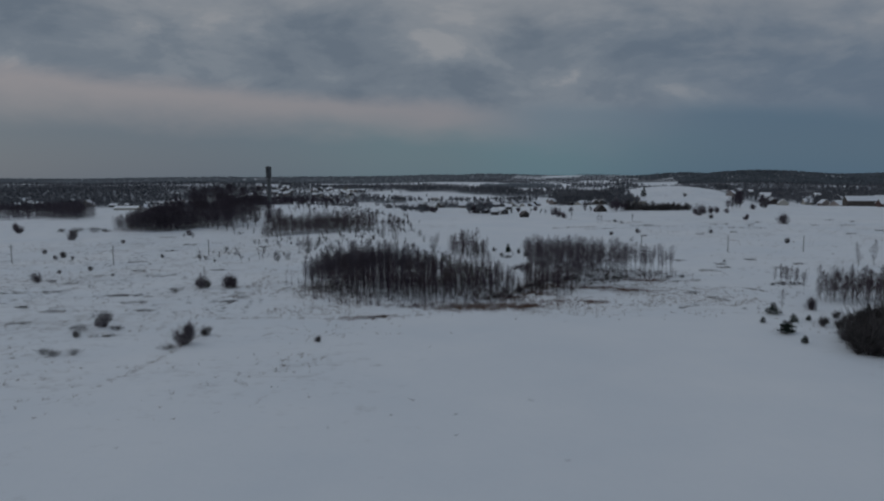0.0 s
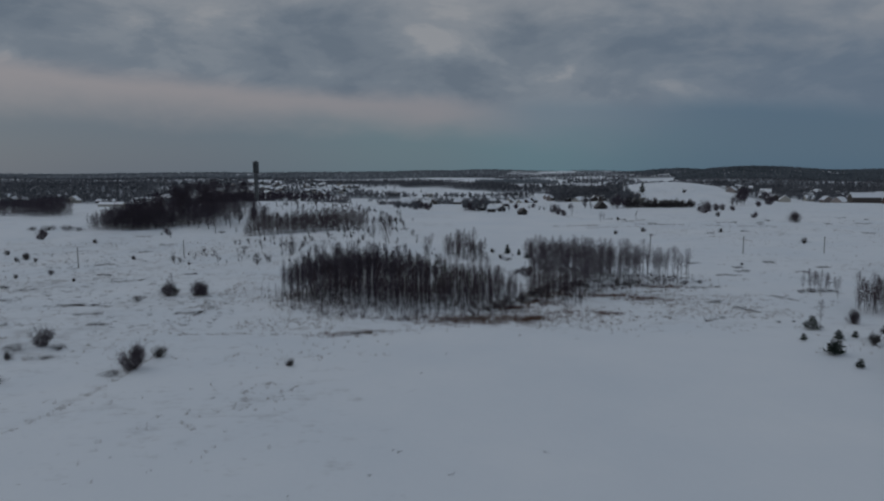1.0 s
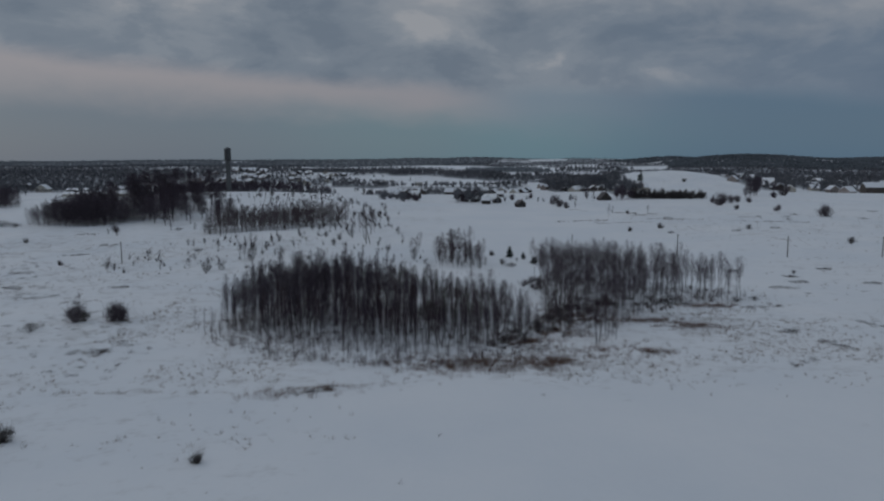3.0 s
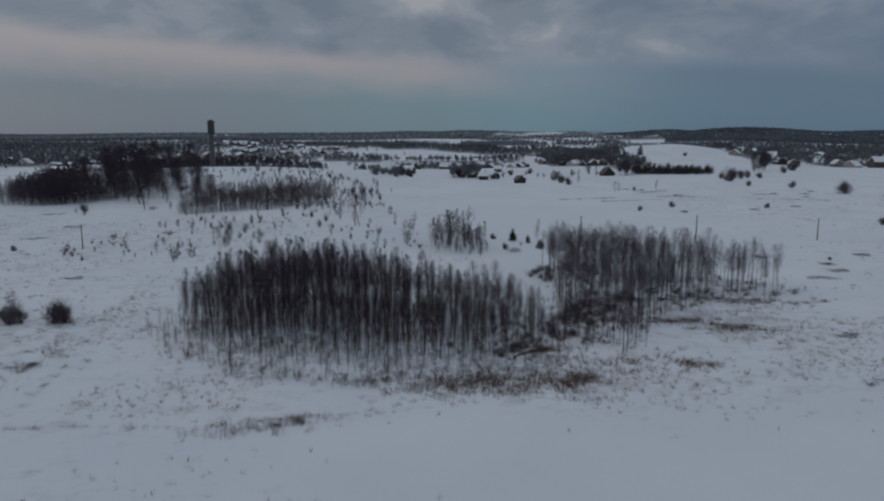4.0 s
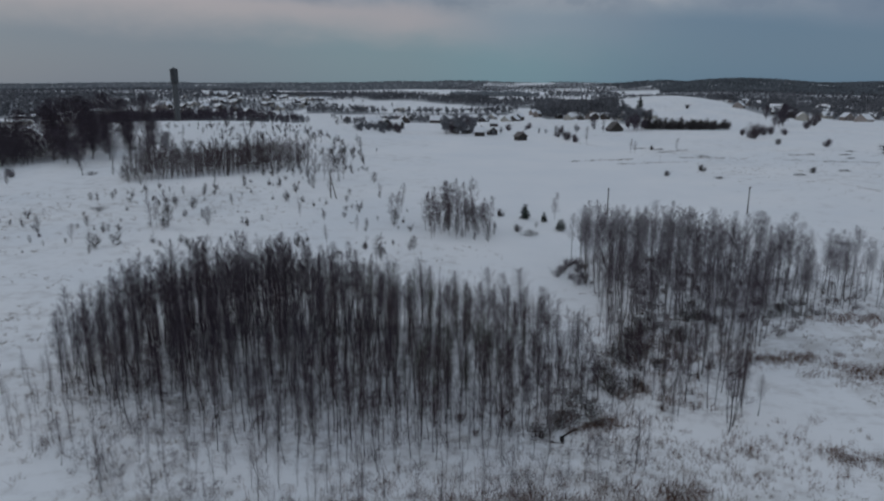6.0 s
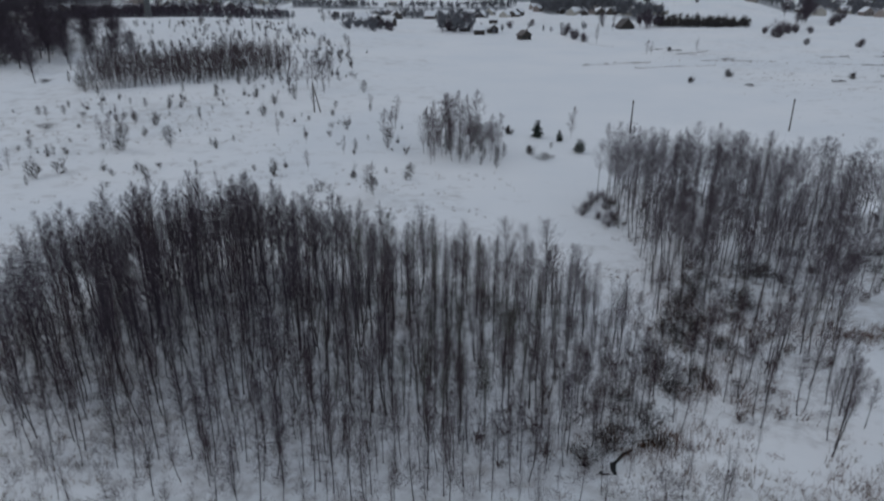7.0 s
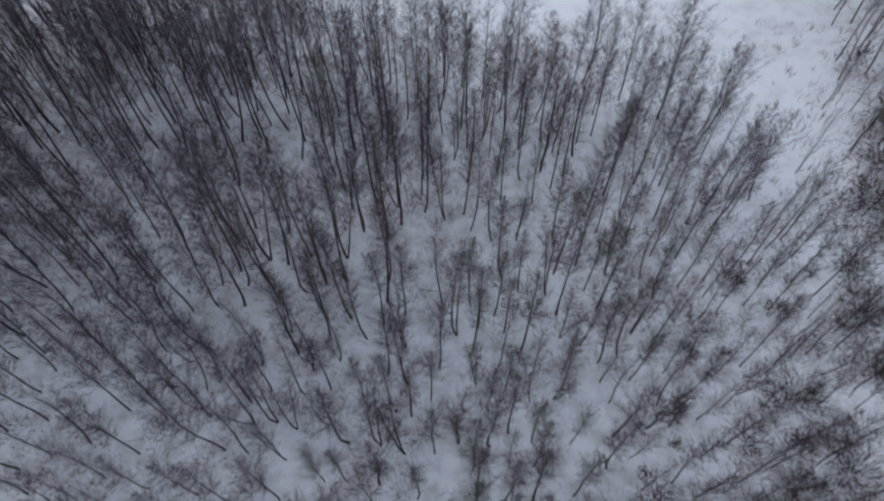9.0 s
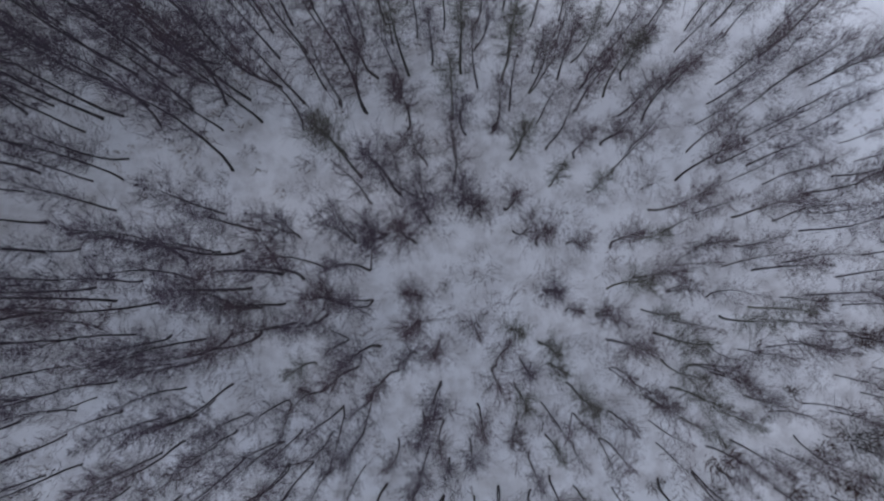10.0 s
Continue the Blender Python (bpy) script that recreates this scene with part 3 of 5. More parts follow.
copse_arrays = [slim_tree(rng, 10.0, crown=rng.uniform(0.36, 0.5), wide=rng.uniform(0.13, 0.17), boughs=56, twigs=20, girth=0.0054, twig=0.0047, climb=1.2) for _ in range(6)]
single_arrays = [bare_tree(rng, 10.0, crown=0.14, spread=0.135, boughs=40, twigs=14, girth=0.0060, twig=0.022, rise=1.0) for _ in range(5)]
mid_arrays = [slim_tree(rng, 10.0, crown=0.10, wide=0.17, boughs=30, twigs=13, girth=0.0065, twig=0.019, climb=1.1) for _ in range(5)]
birches = [thing_from("birch_tree", a, (BARK_BIRCH, TWIG_BIRCH), ("trunk", "crown"), "leafless young birch with a slim grey trunk in snow", "tree") for a in birch_arrays + forked_arrays]
thin_birches = [thing_from("birch_sapling", a, (BARK_BIRCH, TWIG_BIRCH), ("trunk", "crown"), "thin leafless birch sapling standing in snow", "tree") for a in thin_arrays]
alders = [thing_from("alder_tree", a, (BARK_DARK, TWIG_DARK), ("trunk", "crown"), "leafless dark alder with purple-brown twigs in the dense grove", "tree") for a in birch_arrays[:4] + forked_arrays[:2]]
aspens = [thing_from("aspen_tree", a, (BARK_OLIVE, TWIG_OLIVE), ("trunk", "crown"), "leafless young aspen with a greenish grey trunk in snow", "tree") for a in birch_arrays[4:]]


def grove_height(x, y):
    """Trees are tallest in the middle and at the back, low along the fringe."""
    core = math.exp(-((x + 22) / 24) ** 2 - ((y - 211) / 18) ** 2)
    return 6.6 + 5.3 * core


def grove_density(x, y):
    thin = 0.60 * smooth(-31, -20, x) - 0.22 * smooth(-12, -4, x) + 0.25 * np.exp(-((x + 3) / 8) ** 2 - ((y - 200) / 8) ** 2) + 0.12 * smooth(-6, 8, x)
    front = 0.35 * (1 - smooth(180, 190, y - 0.25 * np.abs(x + 8)))
    return np.clip(1.1 - 0.40 * (1 - smooth(-20, -8, x)) * (1 - 0.6 * smooth(207, 215, y)) - 0.45 * thin * (1 - 0.65 * smooth(204, 212, y)) - front, 0.18, 1)


# trunks that stand out by themselves round the open middle of the grove
BASES = [(-15.8, 203.7), (-9.3, 201.6), (-5.0, 201.4), (-19.8, 199.3), (-12.0, 199.0), (-17.7, 195.6), (-11.5, 195.0), (-15.9, 195.1), (-2.7, 202.6), (0.7, 203.6), (-2.0, 197.7), (-2.9, 198.5), (2.0, 192.1), (5.7, 190.1), (-4.5, 209.2), (-2.6, 208.2), (-1.8, 206.3), (-0.5, 205.4), (0.3, 210.7), (9.4, 212.1), (11.4, 211.8), (13.9, 209.9), (-0.9, 190.2), (0.3, 190.6), (-8.6, 212.3), (-18.8, 212.6), (-13.2, 210.2), (-11.2, 203.0), (-7.2, 199.5), (-5.0, 200.0), (4.1, 192.3), (1.5, 193.5), (3.2, 196.2), (2.7, 194.4), (-7.2, 212.4), (14.8, 200.1), (-17.4, 205.5), (-13.5, 201.7), (6.4, 199.5), (2.1, 202.8), (-7.6, 195.9)]
GLADES = [(-0.3, 200.8, 2.2), (-8.2, 206.0, 2.6), (-14.5, 206.8, 2.4), (-9.8, 197.3, 1.6), (7.2, 203.4, 1.5)]
spots = BASES + [(x, y) for x, y in scatter(rng, GROVE, 1.05, 5200, grove_density) if all(math.hypot(x - u, y - w) > 1.0 for u, w in BASES) and all(math.hypot(x - u, y - w) > r for u, w, r in GLADES)]
spots.sort(key=lambda p: math.hypot(p[0] - 1, p[1] - 199))
for x, y in spots[:190]:
    h = grove_height(x, y) * rng.uniform(0.74, 1.18) / 10
    dark = rng.rand() < 0.75 * float(smooth(8, -12, x)) * float(smooth(186, 196, y))
    olive = rng.rand() < 0.5 * math.exp(-((x - 3) / 7) ** 2)
    plant(alders if dark else aspens if olive else (birches if rng.rand() < 0.7 else thin_birches), rng, x, y, h, group="trees of the birch grove")
rest = spots[190:]
pick = rng.rand(len(rest)) < [0.15 + 0.75 * float(smooth(5, -15, x)) * float(smooth(186, 198, y)) for x, y in rest]
for flag, bark_m, twig_m, name in ((False, BARK_BIRCH, TWIG_BIRCH, "birch"), (True, BARK_DARK, TWIG_DARK, "alder")):
    some = [p for p, f in zip(rest, pick) if f == flag]
    sizes = [grove_height(x, y) * rng.uniform(0.74, 1.18) / 10 for x, y in some]
    state = rng.get_state()
    src = light_birch_arrays + (thin_arrays if not flag else [])
    joined(name + "_grove_trunks", rng, [a[0] for a in src], some, sizes, bark_m, "slim bare %s trunks crowded in the snowy grove" % name, "trees")
    rng.set_state(state)
    joined(name + "_grove_crowns", rng, [a[1] for a in src], some, sizes, twig_m, "bare %s crowns of fine twigs over the grove" % name, "trees")


def copse_density(x, y):
    back = smooth(-6, 8, (y - 216) - 0.35 * (x - 36))
    return np.clip(0.52 + 0.48 * back - 0.08 * smooth(48, 70, x), 0, 1)


spots = scatter(rng, COPSE, 1.3, 2200, copse_density)
spots.sort(key=lambda p: math.hypot(p[0] - 20, p[1] - 190))
for x, y in spots[:40]:
    plant(birches if rng.rand() < 0.45 else thin_birches, rng, x, y, rng.uniform(0.55, 0.85), group="trees of the copse")
rest = spots[40:]
sizes = [rng.uniform(0.76, 1.10) * (1.12 if y > 232 else 1.0) for x, y in rest]
state = rng.get_state()
joined("copse_trunks", rng, [a[0] for a in copse_arrays], rest, sizes, BARK_BIRCH, "slim bare trunks of the smaller copse", "trees")
rng.set_state(state)
joined("copse_crowns", rng, [a[1] for a in copse_arrays], rest, sizes, TWIG_COPSE, "bare grey crowns of the smaller copse", "trees")

# ---- single trees, shrubs and conifers ----
rng = np.random.RandomState(23)
shrub_arrays = [bare_shrub(rng) for _ in range(4)]
big_arrays = [bare_shrub(rng, stems=16, twigs=1000, twig=0.0058, wide=0.50, lumps=9) for _ in range(3)]
big_shrubs = [thing_from("shrub", a, (BARK_DARK, TWIG_COPSE), ("stem", "crown"), "large rounded leafless bush in the snow", "shrub") for a in big_arrays]
mist_shrubs = [thing_from("shrub", bare_shrub(rng, stems=8, twigs=420, twig=0.0058, wide=0.62, lumps=9), (BARK_DARK, TWIG_COPSE), ("stem", "crown"), "airy grey leafless shrub in the snow", "shrub") for _ in range(3)]
vase_arrays = [[(v * 0.1, t) for v, t in slim_tree(rng, 10.0, crown=0.04, wide=rng.uniform(0.24, 0.34), boughs=72, twigs=20, girth=0.0085, twig=0.0175, climb=1.0)] for _ in range(4)]
vase_shrubs = [thing_from("shrub", a, (BARK_DARK, TWIG_SHRUB), ("stem", "crown"), "upright leafless shrub with fanned branches in the snow", "shrub") for a in vase_arrays]
low_arrays = [bare_shrub(rng, stems=18, twigs=560, wide=1.2, lumps=12) for _ in range(3)]
shrubs = [thing_from("shrub", a, (BARK_DARK, TWIG_SHRUB), ("stem", "crown"), "round leafless willow shrub in the snow", "shrub") for a in shrub_arrays]
low_shrubs = [thing_from("shrub", a, (BARK_DARK, TWIG_SHRUB), ("stem", "crown"), "low spreading leafless shrub in the snow", "shrub") for a in low_arrays]
light_arrays = [bare_shrub(rng, stems=4, twigs=90, twig=0.0145, wide=0.38) for _ in range(4)]
light_both = [(np.concatenate([a[0], b[0]]), np.concatenate([a[1], b[1] + len(a[0])])) for a, b in light_arrays]
wide_arrays = [bare_tree(rng, 10.0, crown=0.13, spread=0.29, boughs=110, twigs=34, girth=0.014, twig=0.0125, rise=0.6) for _ in range(3)]
thick_arrays = [bare_tree(rng, 10.0, crown=0.02, spread=0.17, boughs=20, twigs=15, girth=0.006, twig=0.040, rise=0.8) for _ in range(4)]
wide_trees = [thing_from("deciduous_tree", a, (BARK_DARK, TWIG_DARK), ("trunk", "crown"), "broad leafless tree with a dark spreading crown", "tree") for a in wide_arrays]
spruce_arrays = [conifer(rng, 4.0) for _ in range(3)]
pine_arrays = [conifer(rng, 4.0, tiers=9, wide=0.5, droop=0.1) for _ in range(3)]
pines = [thing_from("pine_tree", a, (BARK_DARK, NEEDLE), ("trunk", "crown"), "small bushy dark green pine standing in the snow", "tree") for a in pine_arrays]
spruces = [thing_from("spruce_tree", a, (BARK_DARK, NEEDLE), ("trunk", "crown"), "small dark green conifer standing in the snow", "tree") for a in spruce_arrays]

light_birches = [thing_from("birch_tree", a, (BARK_BIRCH, TWIG_BIRCH), ("trunk", "crown"), "young leafless birch standing on the snow", "tree") for a in single_arrays]
# shrubs: x, y, height in metres, width against height
for x, y, h in ((-75.8, 149.6, 3.6), (-52.0, 134.5, 4.6), (-50.5, 141.6, 2.4), (-77.4, 140.7, 1.5), (-132.0, 219.0, 3.2), (-156.8, 279.0, 2.6), (-65.0, 203.0, 4.3), (-63.0, 202.4, 3.4), (-72.8, 202.5, 3.8), (-70.8, 203.0, 2.4), (-186.0, 341.0, 4.5), (-235.0, 375.0, 6.0), (-25.4, 135.3, 1.5), (-195.0, 356.3, 3.0), (-158.9, 282.7, 2.2), (-157.0, 273.1, 1.8), (-149.4, 272.5, 1.5), (-171.1, 290.8, 2.0), (-127.0, 243.1, 1.9), (-134.3, 235.9, 1.5), (-112.5, 229.6, 1.2), (-132.1, 354.4, 3.2), (-114.5, 276.0, 1.8), (-153.9, 325.9, 2.0)):
    plant(big_shrubs if h > 3.0 else shrubs, rng, x, y, h, group="shrubs of the western slope")
for x, y, h in ((-73.2, 124.9, 1.4), (-69.5, 125.5, 1.2), (-76.5, 127.0, 1.3), (-79.0, 146.0, 1.6), (-72.0, 147.5, 1.3), (-78.0, 196.0, 1.8), (-54.0, 130.0, 1.3), (-127.0, 218.0, 1.3), (-193.0, 374.0, 3.0), (-203.0, 376.0, 3.0), (-212.0, 378.0, 2.4), (-185.0, 372.0, 2.4), (104.0, 206.0, 1.2), (107.5, 206.0, 1.2), (101.0, 205.0, 1.0)):
    plant(low_shrubs, rng, x, y, h, group="shrubs of the western slope")
for x, y, h in ((87.0, 146.0, 2.6), (90.0, 147.0, 2.8), (93.0, 148.0, 3.0), (96.0, 150.0, 2.6), (84.0, 147.0, 2.2), (91.3, 165.1, 3.4), (106.3, 253.6, 1.0), (203.0, 402.0, 6.6), (194.3, 433.0, 3.8), (104.8, 362.0, 2.7), (140.4, 353.1, 2.2), (190.0, 492.0, 4.6), (197.0, 495.0, 5.0), (203.0, 499.0, 4.4), (208.0, 494.0, 3.4), (184.0, 496.0, 3.6), (22.3, 287.9, 2.0), (24.0, 272.0, 1.8), (92.0, 156.0, 2.0), (88.0, 351.0, 2.0)):
    plant(big_shrubs if h > 3.0 else shrubs, rng, x, y, h, group="shrubs of the fields")
for x, y, h in ((-82.7, 304.9, 2.8), (-79.0, 306.0, 2.5), (-85.0, 306.5, 2.6), (-77.3, 293.7, 1.4), (-105.3, 352.6, 1.4), (-66.0, 272.0, 2.0), (-38.0, 276.0, 1.8), (-34.0, 278.0, 1.6), (29.0, 276.0, 1.6), (26.0, 268.0, 1.5), (75.5, 166.6, 0.5), (79.0, 166.9, 0.5), (104.0, 205.0, 1.0), (110.0, 206.5, 1.0), (74.0, 219.0, 1.3), (79.0, 221.0, 1.2), (96.0, 150.0, 1.8), (86.0, 150.0, 1.6)):
    plant(vase_shrubs if h > 1.5 and y > 250 else low_shrubs, rng, x, y, h, group="shrubs of the fields")
for x, y, h in ((-85.9, 334.0, 3.2), (-80.3, 328.7, 3.1), (-61.9, 310.3, 2.7), (-124.9, 338.8, 3.6), (-133.4, 349.8, 2.5), (-31.3, 392.9, 3.2), (-23.1, 362.5, 6.5), (-21.1, 379.5, 4.3), (-17.2, 373.7, 3.5), (-13.8, 411.0, 2.1), (-10.8, 327.2, 3.7), (-45.2, 557.1, 5.7), (-40.3, 574.6, 6.4), (-41.1, 444.3, 1.5), (-39.3, 465.4, 1.8), (-35.1, 468.1, 1.9), (-24.8, 451.2, 3.9), (-21.5, 422.3, 5.5), (-62.1, 253.7, 2.0), (-75.0, 262.0, 1.5), (-45.2, 274.4, 4.6), (-27.8, 317.1, 4.0), (0.5, 255.0, 3.2), (16.2, 262.0, 4.2), (-53.9, 273.2, 5.4), (-5.7, 247.4, 3.4), (-3.6, 274.2, 4.6), (-87.5, 338.0, 5.2), (-85.0, 337.0, 4.4), (-90.0, 340.0, 4.6), (-98.0, 352.0, 3.6)):
    plant(vase_shrubs, rng, x, y, h, "dark leafless shrub on the snowy rise", "shrubs of the rise")
for x, y, h in ((83.2, 503.1, 5.5), (83.1, 481.8, 5.2), (84.3, 469.5, 4.1), (108.7, 426.1, 2.0), (79.6, 578.6, 4.1), (62.8, 560.6, 3.9), (250.6, 546.2, 5.0), (278.6, 584.5, 8.3), (175.0, 440.8, 2.9), (158.5, 309.5, 2.6), (181.4, 475.8, 7.5), (28.3, 529.8, 8.5), (33.0, 532.0, 8.0), (25.5, 531.0, 7.0), (-8.0, 525.0, 5.0), (-12.0, 530.0, 5.5), (-6.0, 515.0, 4.0), (-16.0, 540.0, 5.0)):
    plant(big_shrubs if h > 3.0 else shrubs, rng, x, y, h, "rounded leafless bush beside the fields", "bushes beside the fields")
# the dark thicket at the field's eastern edge
for x, y in scatter(rng, [(77, 122), (86, 119), (104, 122), (108, 148), (95, 146), (82, 134)], 2.0, 600)[:55]:
    plant(shrubs, rng, x, y, rng.uniform(4.5, 7.0), "tall dense leafless shrub in a dark thicket", "thicket at the field edge")
# young birches on their own or in small stands
for x, y, h in ((84.0, 165.5, 5.2), (105.0, 208.0, 6.0), (107.6, 207.0, 5.6), (105.6, 195.3, 5.7), (149.0, 241.0, 8.4), (157.0, 244.6, 9.0), (-54.0, 274.3, 8.2), (-56.5, 275.0, 6.8), (-58.6, 276.0, 6.4), (35.4, 285.0, 6.6), (40.0, 273.9, 5.6), (-3.0, 278.8, 7.0), (-4.5, 279.5, 6.5), (-2.0, 290.0, 7.0), (-5.5, 246.7, 5.2), (-6.5, 248.0, 4.6), (95.9, 414.9, 6.0), (98.0, 416.0, 5.0), (118.6, 421.5, 5.6), (88.3, 461.5, 8.5), (115.1, 526.4, 9.5), (-72.0, 203.0, 6.0), (-73.2, 204.0, 4.6)):
    plant(light_birches, rng, x, y, h / 10 * 1.05, "young leafless birch standing alone on the snow", "single birches")
for x, y in scatter(rng, [(102, 204), (111, 204), (112, 212), (103, 211)], 1.6, 60)[:9]:
    plant(light_birches, rng, x, y, rng.uniform(0.42, 0.62), "young leafless birch in a small stand on the snow", "single birches")
for x, y in scatter(rng, [(98, 176), (108, 168), (125, 172), (122, 186), (104, 184)], 1.5, 500)[:75]:
    plant(light_birches, rng, x, y, rng.uniform(0.55, 0.95), group="birch stand in the east")
for x, y in scatter(rng, [(4, 264), (18, 264), (19, 272), (13, 288), (8, 286), (3, 275)], 1.5, 300)[:36]:
    plant(light_birches, rng, x, y, rng.uniform(0.55, 0.85) + 0.25 * (y > 278), "slim leafless tree in a small clump on the slope", "clump on the slope")
for x, y in ((-23.6, 332.8), (-26.0, 331.0), (-21.8, 331.5), (-28.5, 329.0), (-25.0, 334.5), (-20.5, 333.0)):
    plant(light_birches, rng, x, y, rng.uniform(0.75, 0.95), "slim leafless tree in a small clump on the slope", "clump beside the pole")
for x, y in scatter(rng, [(-38, 183), (-24, 174), (0, 170), (20, 176), (26, 184), (12, 181), (-12, 178), (-30, 187), (-44, 200), (-47, 197)], 1.5, 700)[:110]:
    plant(thin_birches, rng, x, y, rng.uniform(0.25, 0.6), "thin leafless sapling at the edge of the grove", "saplings before the grove")
for x, y in scatter(rng, [(17, 186), (26, 186), (31, 196), (30, 216), (22, 206), (20, 200)], 1.5, 300)[:36]:
    plant(thin_birches, rng, x, y, rng.uniform(0.4, 0.72), "thin leafless birch between grove and copse", "trees of the copse")
for x, y in scatter(rng, [(25, 238), (31, 248), (31, 238), (29, 231)], 1.5, 120)[:13]:
    plant(mist_shrubs, rng, x, y, rng.uniform(1.2, 2.2), "grey bushy leafless shrub beside the copse", "shrubs beside the copse")
for x, y, h in ((31.4, 183.4, 8.8), (32.2, 184.4, 8.2), (-26.3, 175.6, 5.6), (36.0, 186.5, 4.8)):
    plant(birches, rng, x, y, h / 10, "young leafless birch in front of the copse", "single birches")
# taller birches along the back edge of the grove
full_birches = [thing_from("birch_tree", bare_tree(rng, 10.0, crown=0.14, spread=0.15, boughs=96, twigs=16, girth=0.0058, twig=0.0062, rise=1.15, steep=0.3), (BARK_BIRCH, TWIG_BIRCH), ("trunk", "crown"), "taller leafless birch at the back edge of the grove", "tree") for _ in range(3)]
for x, y, h in ((14.7, 210.3, 9.6), (10.6, 213.4, 8.8), (12.6, 212.0, 8.4), (1.5, 214.8, 9.6), (-3.0, 216.0, 9.0), (6.0, 214.0, 8.2), (17.5, 208.5, 7.4)):
    plant(full_birches, rng, x, y, h / 10, "", "trees of the birch grove")
# dark brush along the brook
for x, y in scatter(rng, [(10, 183), (22, 185), (26, 192), (38, 212), (62, 217), (60, 222), (36, 221), (24, 201), (14, 188)], 1.7, 260)[:70]:
    plant(low_shrubs, rng, x, y, rng.uniform(0.8, 1.7), "low dark leafless brush along the brook", "brush along the brook")
# small conifers
for x, y, h in ((28.0, 285.5, 4.0), (32.0, 282.0, 2.6), (104.0, 163.0, 2.2)):
    plant(spruces, rng, x, y, h / 4, group="small conifers")
for x, y, h in ((34.2, 273.5, 2.9), (79.7, 160.9, 3.2), (72.2, 140.6, 3.2), (73.6, 141.4, 2.8), (72.2, 132.4, 1.8), (72.9, 151.7, 1.6), (79.9, 151.7, 2.2), (84.0, 153.0, 1.6)):
    plant(pines, rng, x, y, h / 4, group="small conifers")
plant(spruces, rng, 300.0, 1010.0, 3.9, "tall dark conifer alone on the snowy hill")
plant(shrubs, rng, 352.0, 985.0, 6.0, "dark bush alone on the snowy hill")
# broad trees on the western rise
open_trees = [thing_from("deciduous_tree", bare_tree(rng, 10.0, crown=0.16, spread=0.30, boughs=44, twigs=14, girth=0.016, twig=0.011, rise=0.65), (BARK_DARK, TWIG_DARK), ("trunk", "crown"), "leafless field tree with open spreading boughs", "tree") for _ in range(2)]
for x, y, h in ((-109.0, 354.0, 8.5), (-108.5, 377.0, 9.0)):
    plant(open_trees, rng, x, y, h / 10, group="broad trees on the rise")
for x, y, h in ((-118.0, 372.0, 10), (-126.0, 380.0, 11), (-114.0, 388.0, 11), (-122.0, 392.0, 12), (-132.0, 392.0, 11), (-129.0, 400.0, 13), (-138.0, 399.0, 11), (-108.0, 392.0, 10), (-103.0, 404.0, 11), (-99.0, 388.0, 8), (-96.0, 398.0, 8), (-133.0, 416.0, 17), (-140.0, 425.0, 18), (-124.0, 428.0, 17), (-150.0, 432.0, 17), (-128.0, 408.0, 14), (-118.0, 418.0, 13), (-160.0, 440.0, 16), (-146.0, 412.0, 14), (-137.0, 440.0, 18), (-122.0, 404.0, 13), (-152.0, 420.0, 15), (-165.0, 425.0, 13), (-118.0, 440.0, 17)):
    plant(wide_trees, rng, x, y, h / 10 * 1.15, group="broad trees on the rise")
for x, y, h in ((238.0, 556.0, 9.0), (246.0, 567.0, 11.0), (254.0, 580.0, 13.0), (262.0, 596.0, 12.0), (232.0, 551.0, 6.5), (118.0, 560.0, 7.0), (300.0, 690.0, 11.0), (330.0, 700.0, 9.0)):
    plant(wide_trees, rng, x, y, h / 10 * 1.1, "broad leafless tree beside the fields", "broad trees beside the fields")
# scattered little saplings and bushes over the rise
rise_loop = [(-100, 262), (-60, 252), (-20, 245), (2, 250), (2, 300), (-14, 345), (-20, 420), (-60, 520), (-150, 500), (-110, 400), (-72, 375), (-60, 330), (-95, 320)]
spots = scatter(rng, rise_loop, 2.0, 1300, lambda x, y: np.clip((fbm(x / 25, y / 25, 3) - 0.36) * 4, 0.05, 1))
joined("saplings", rng, light_both, spots, np.where(rng.rand(len(spots)) < 0.68, rng.uniform(0.8, 2.0, len(spots)), rng.uniform(2.0, 3.6, len(spots))), TWIG_SHRUB, "small leafless saplings poking out of the snow on the rise", "saplings")
for x, y in scatter(rng, [(-175, 420), (-90, 415), (-40, 400), (-25, 440), (-80, 510), (-180, 520)], 4.0, 500)[:44]:
    plant(vase_shrubs, rng, x, y, rng.uniform(2.0, 4.6), "leafless shrub on the snowy rise", "shrubs below the tower")

for x, y in scatter(rng, rise_loop, 4.5, 400, lambda x, y: np.clip((fbm(x / 25, y / 25, 3) - 0.36) * 5, 0.1, 1))[:75]:
    plant(vase_shrubs, rng, x, y, rng.uniform(1.2, 3.2), "small leafless shrub on the snowy rise", "shrubs of the rise")
for x, y in scatter(rng, rise_loop, 5.0, 200)[:45]:
    plant(light_birches, rng, x, y, rng.uniform(0.2, 0.45), "small leafless birch on the snowy rise", "birches on the rise")
for x, y in scatter(rng, [(4, 263), (18, 263), (19, 272), (13, 288), (8, 286), (3, 275)], 2.0, 90)[:16]:
    plant(vase_shrubs, rng, x, y, rng.uniform(2.0, 5.0), "bushy leafless shrub in the clump on the slope", "clump on the slope")
for x, y in scatter(rng, [(-98, 378), (-62, 376), (-48, 392), (-60, 420), (-96, 425)], 3.0, 300)[:34]:
    plant(vase_shrubs, rng, x, y, rng.uniform(2.4, 4.8), "leafless shrub on the snowy rise", "shrubs behind the birch row")
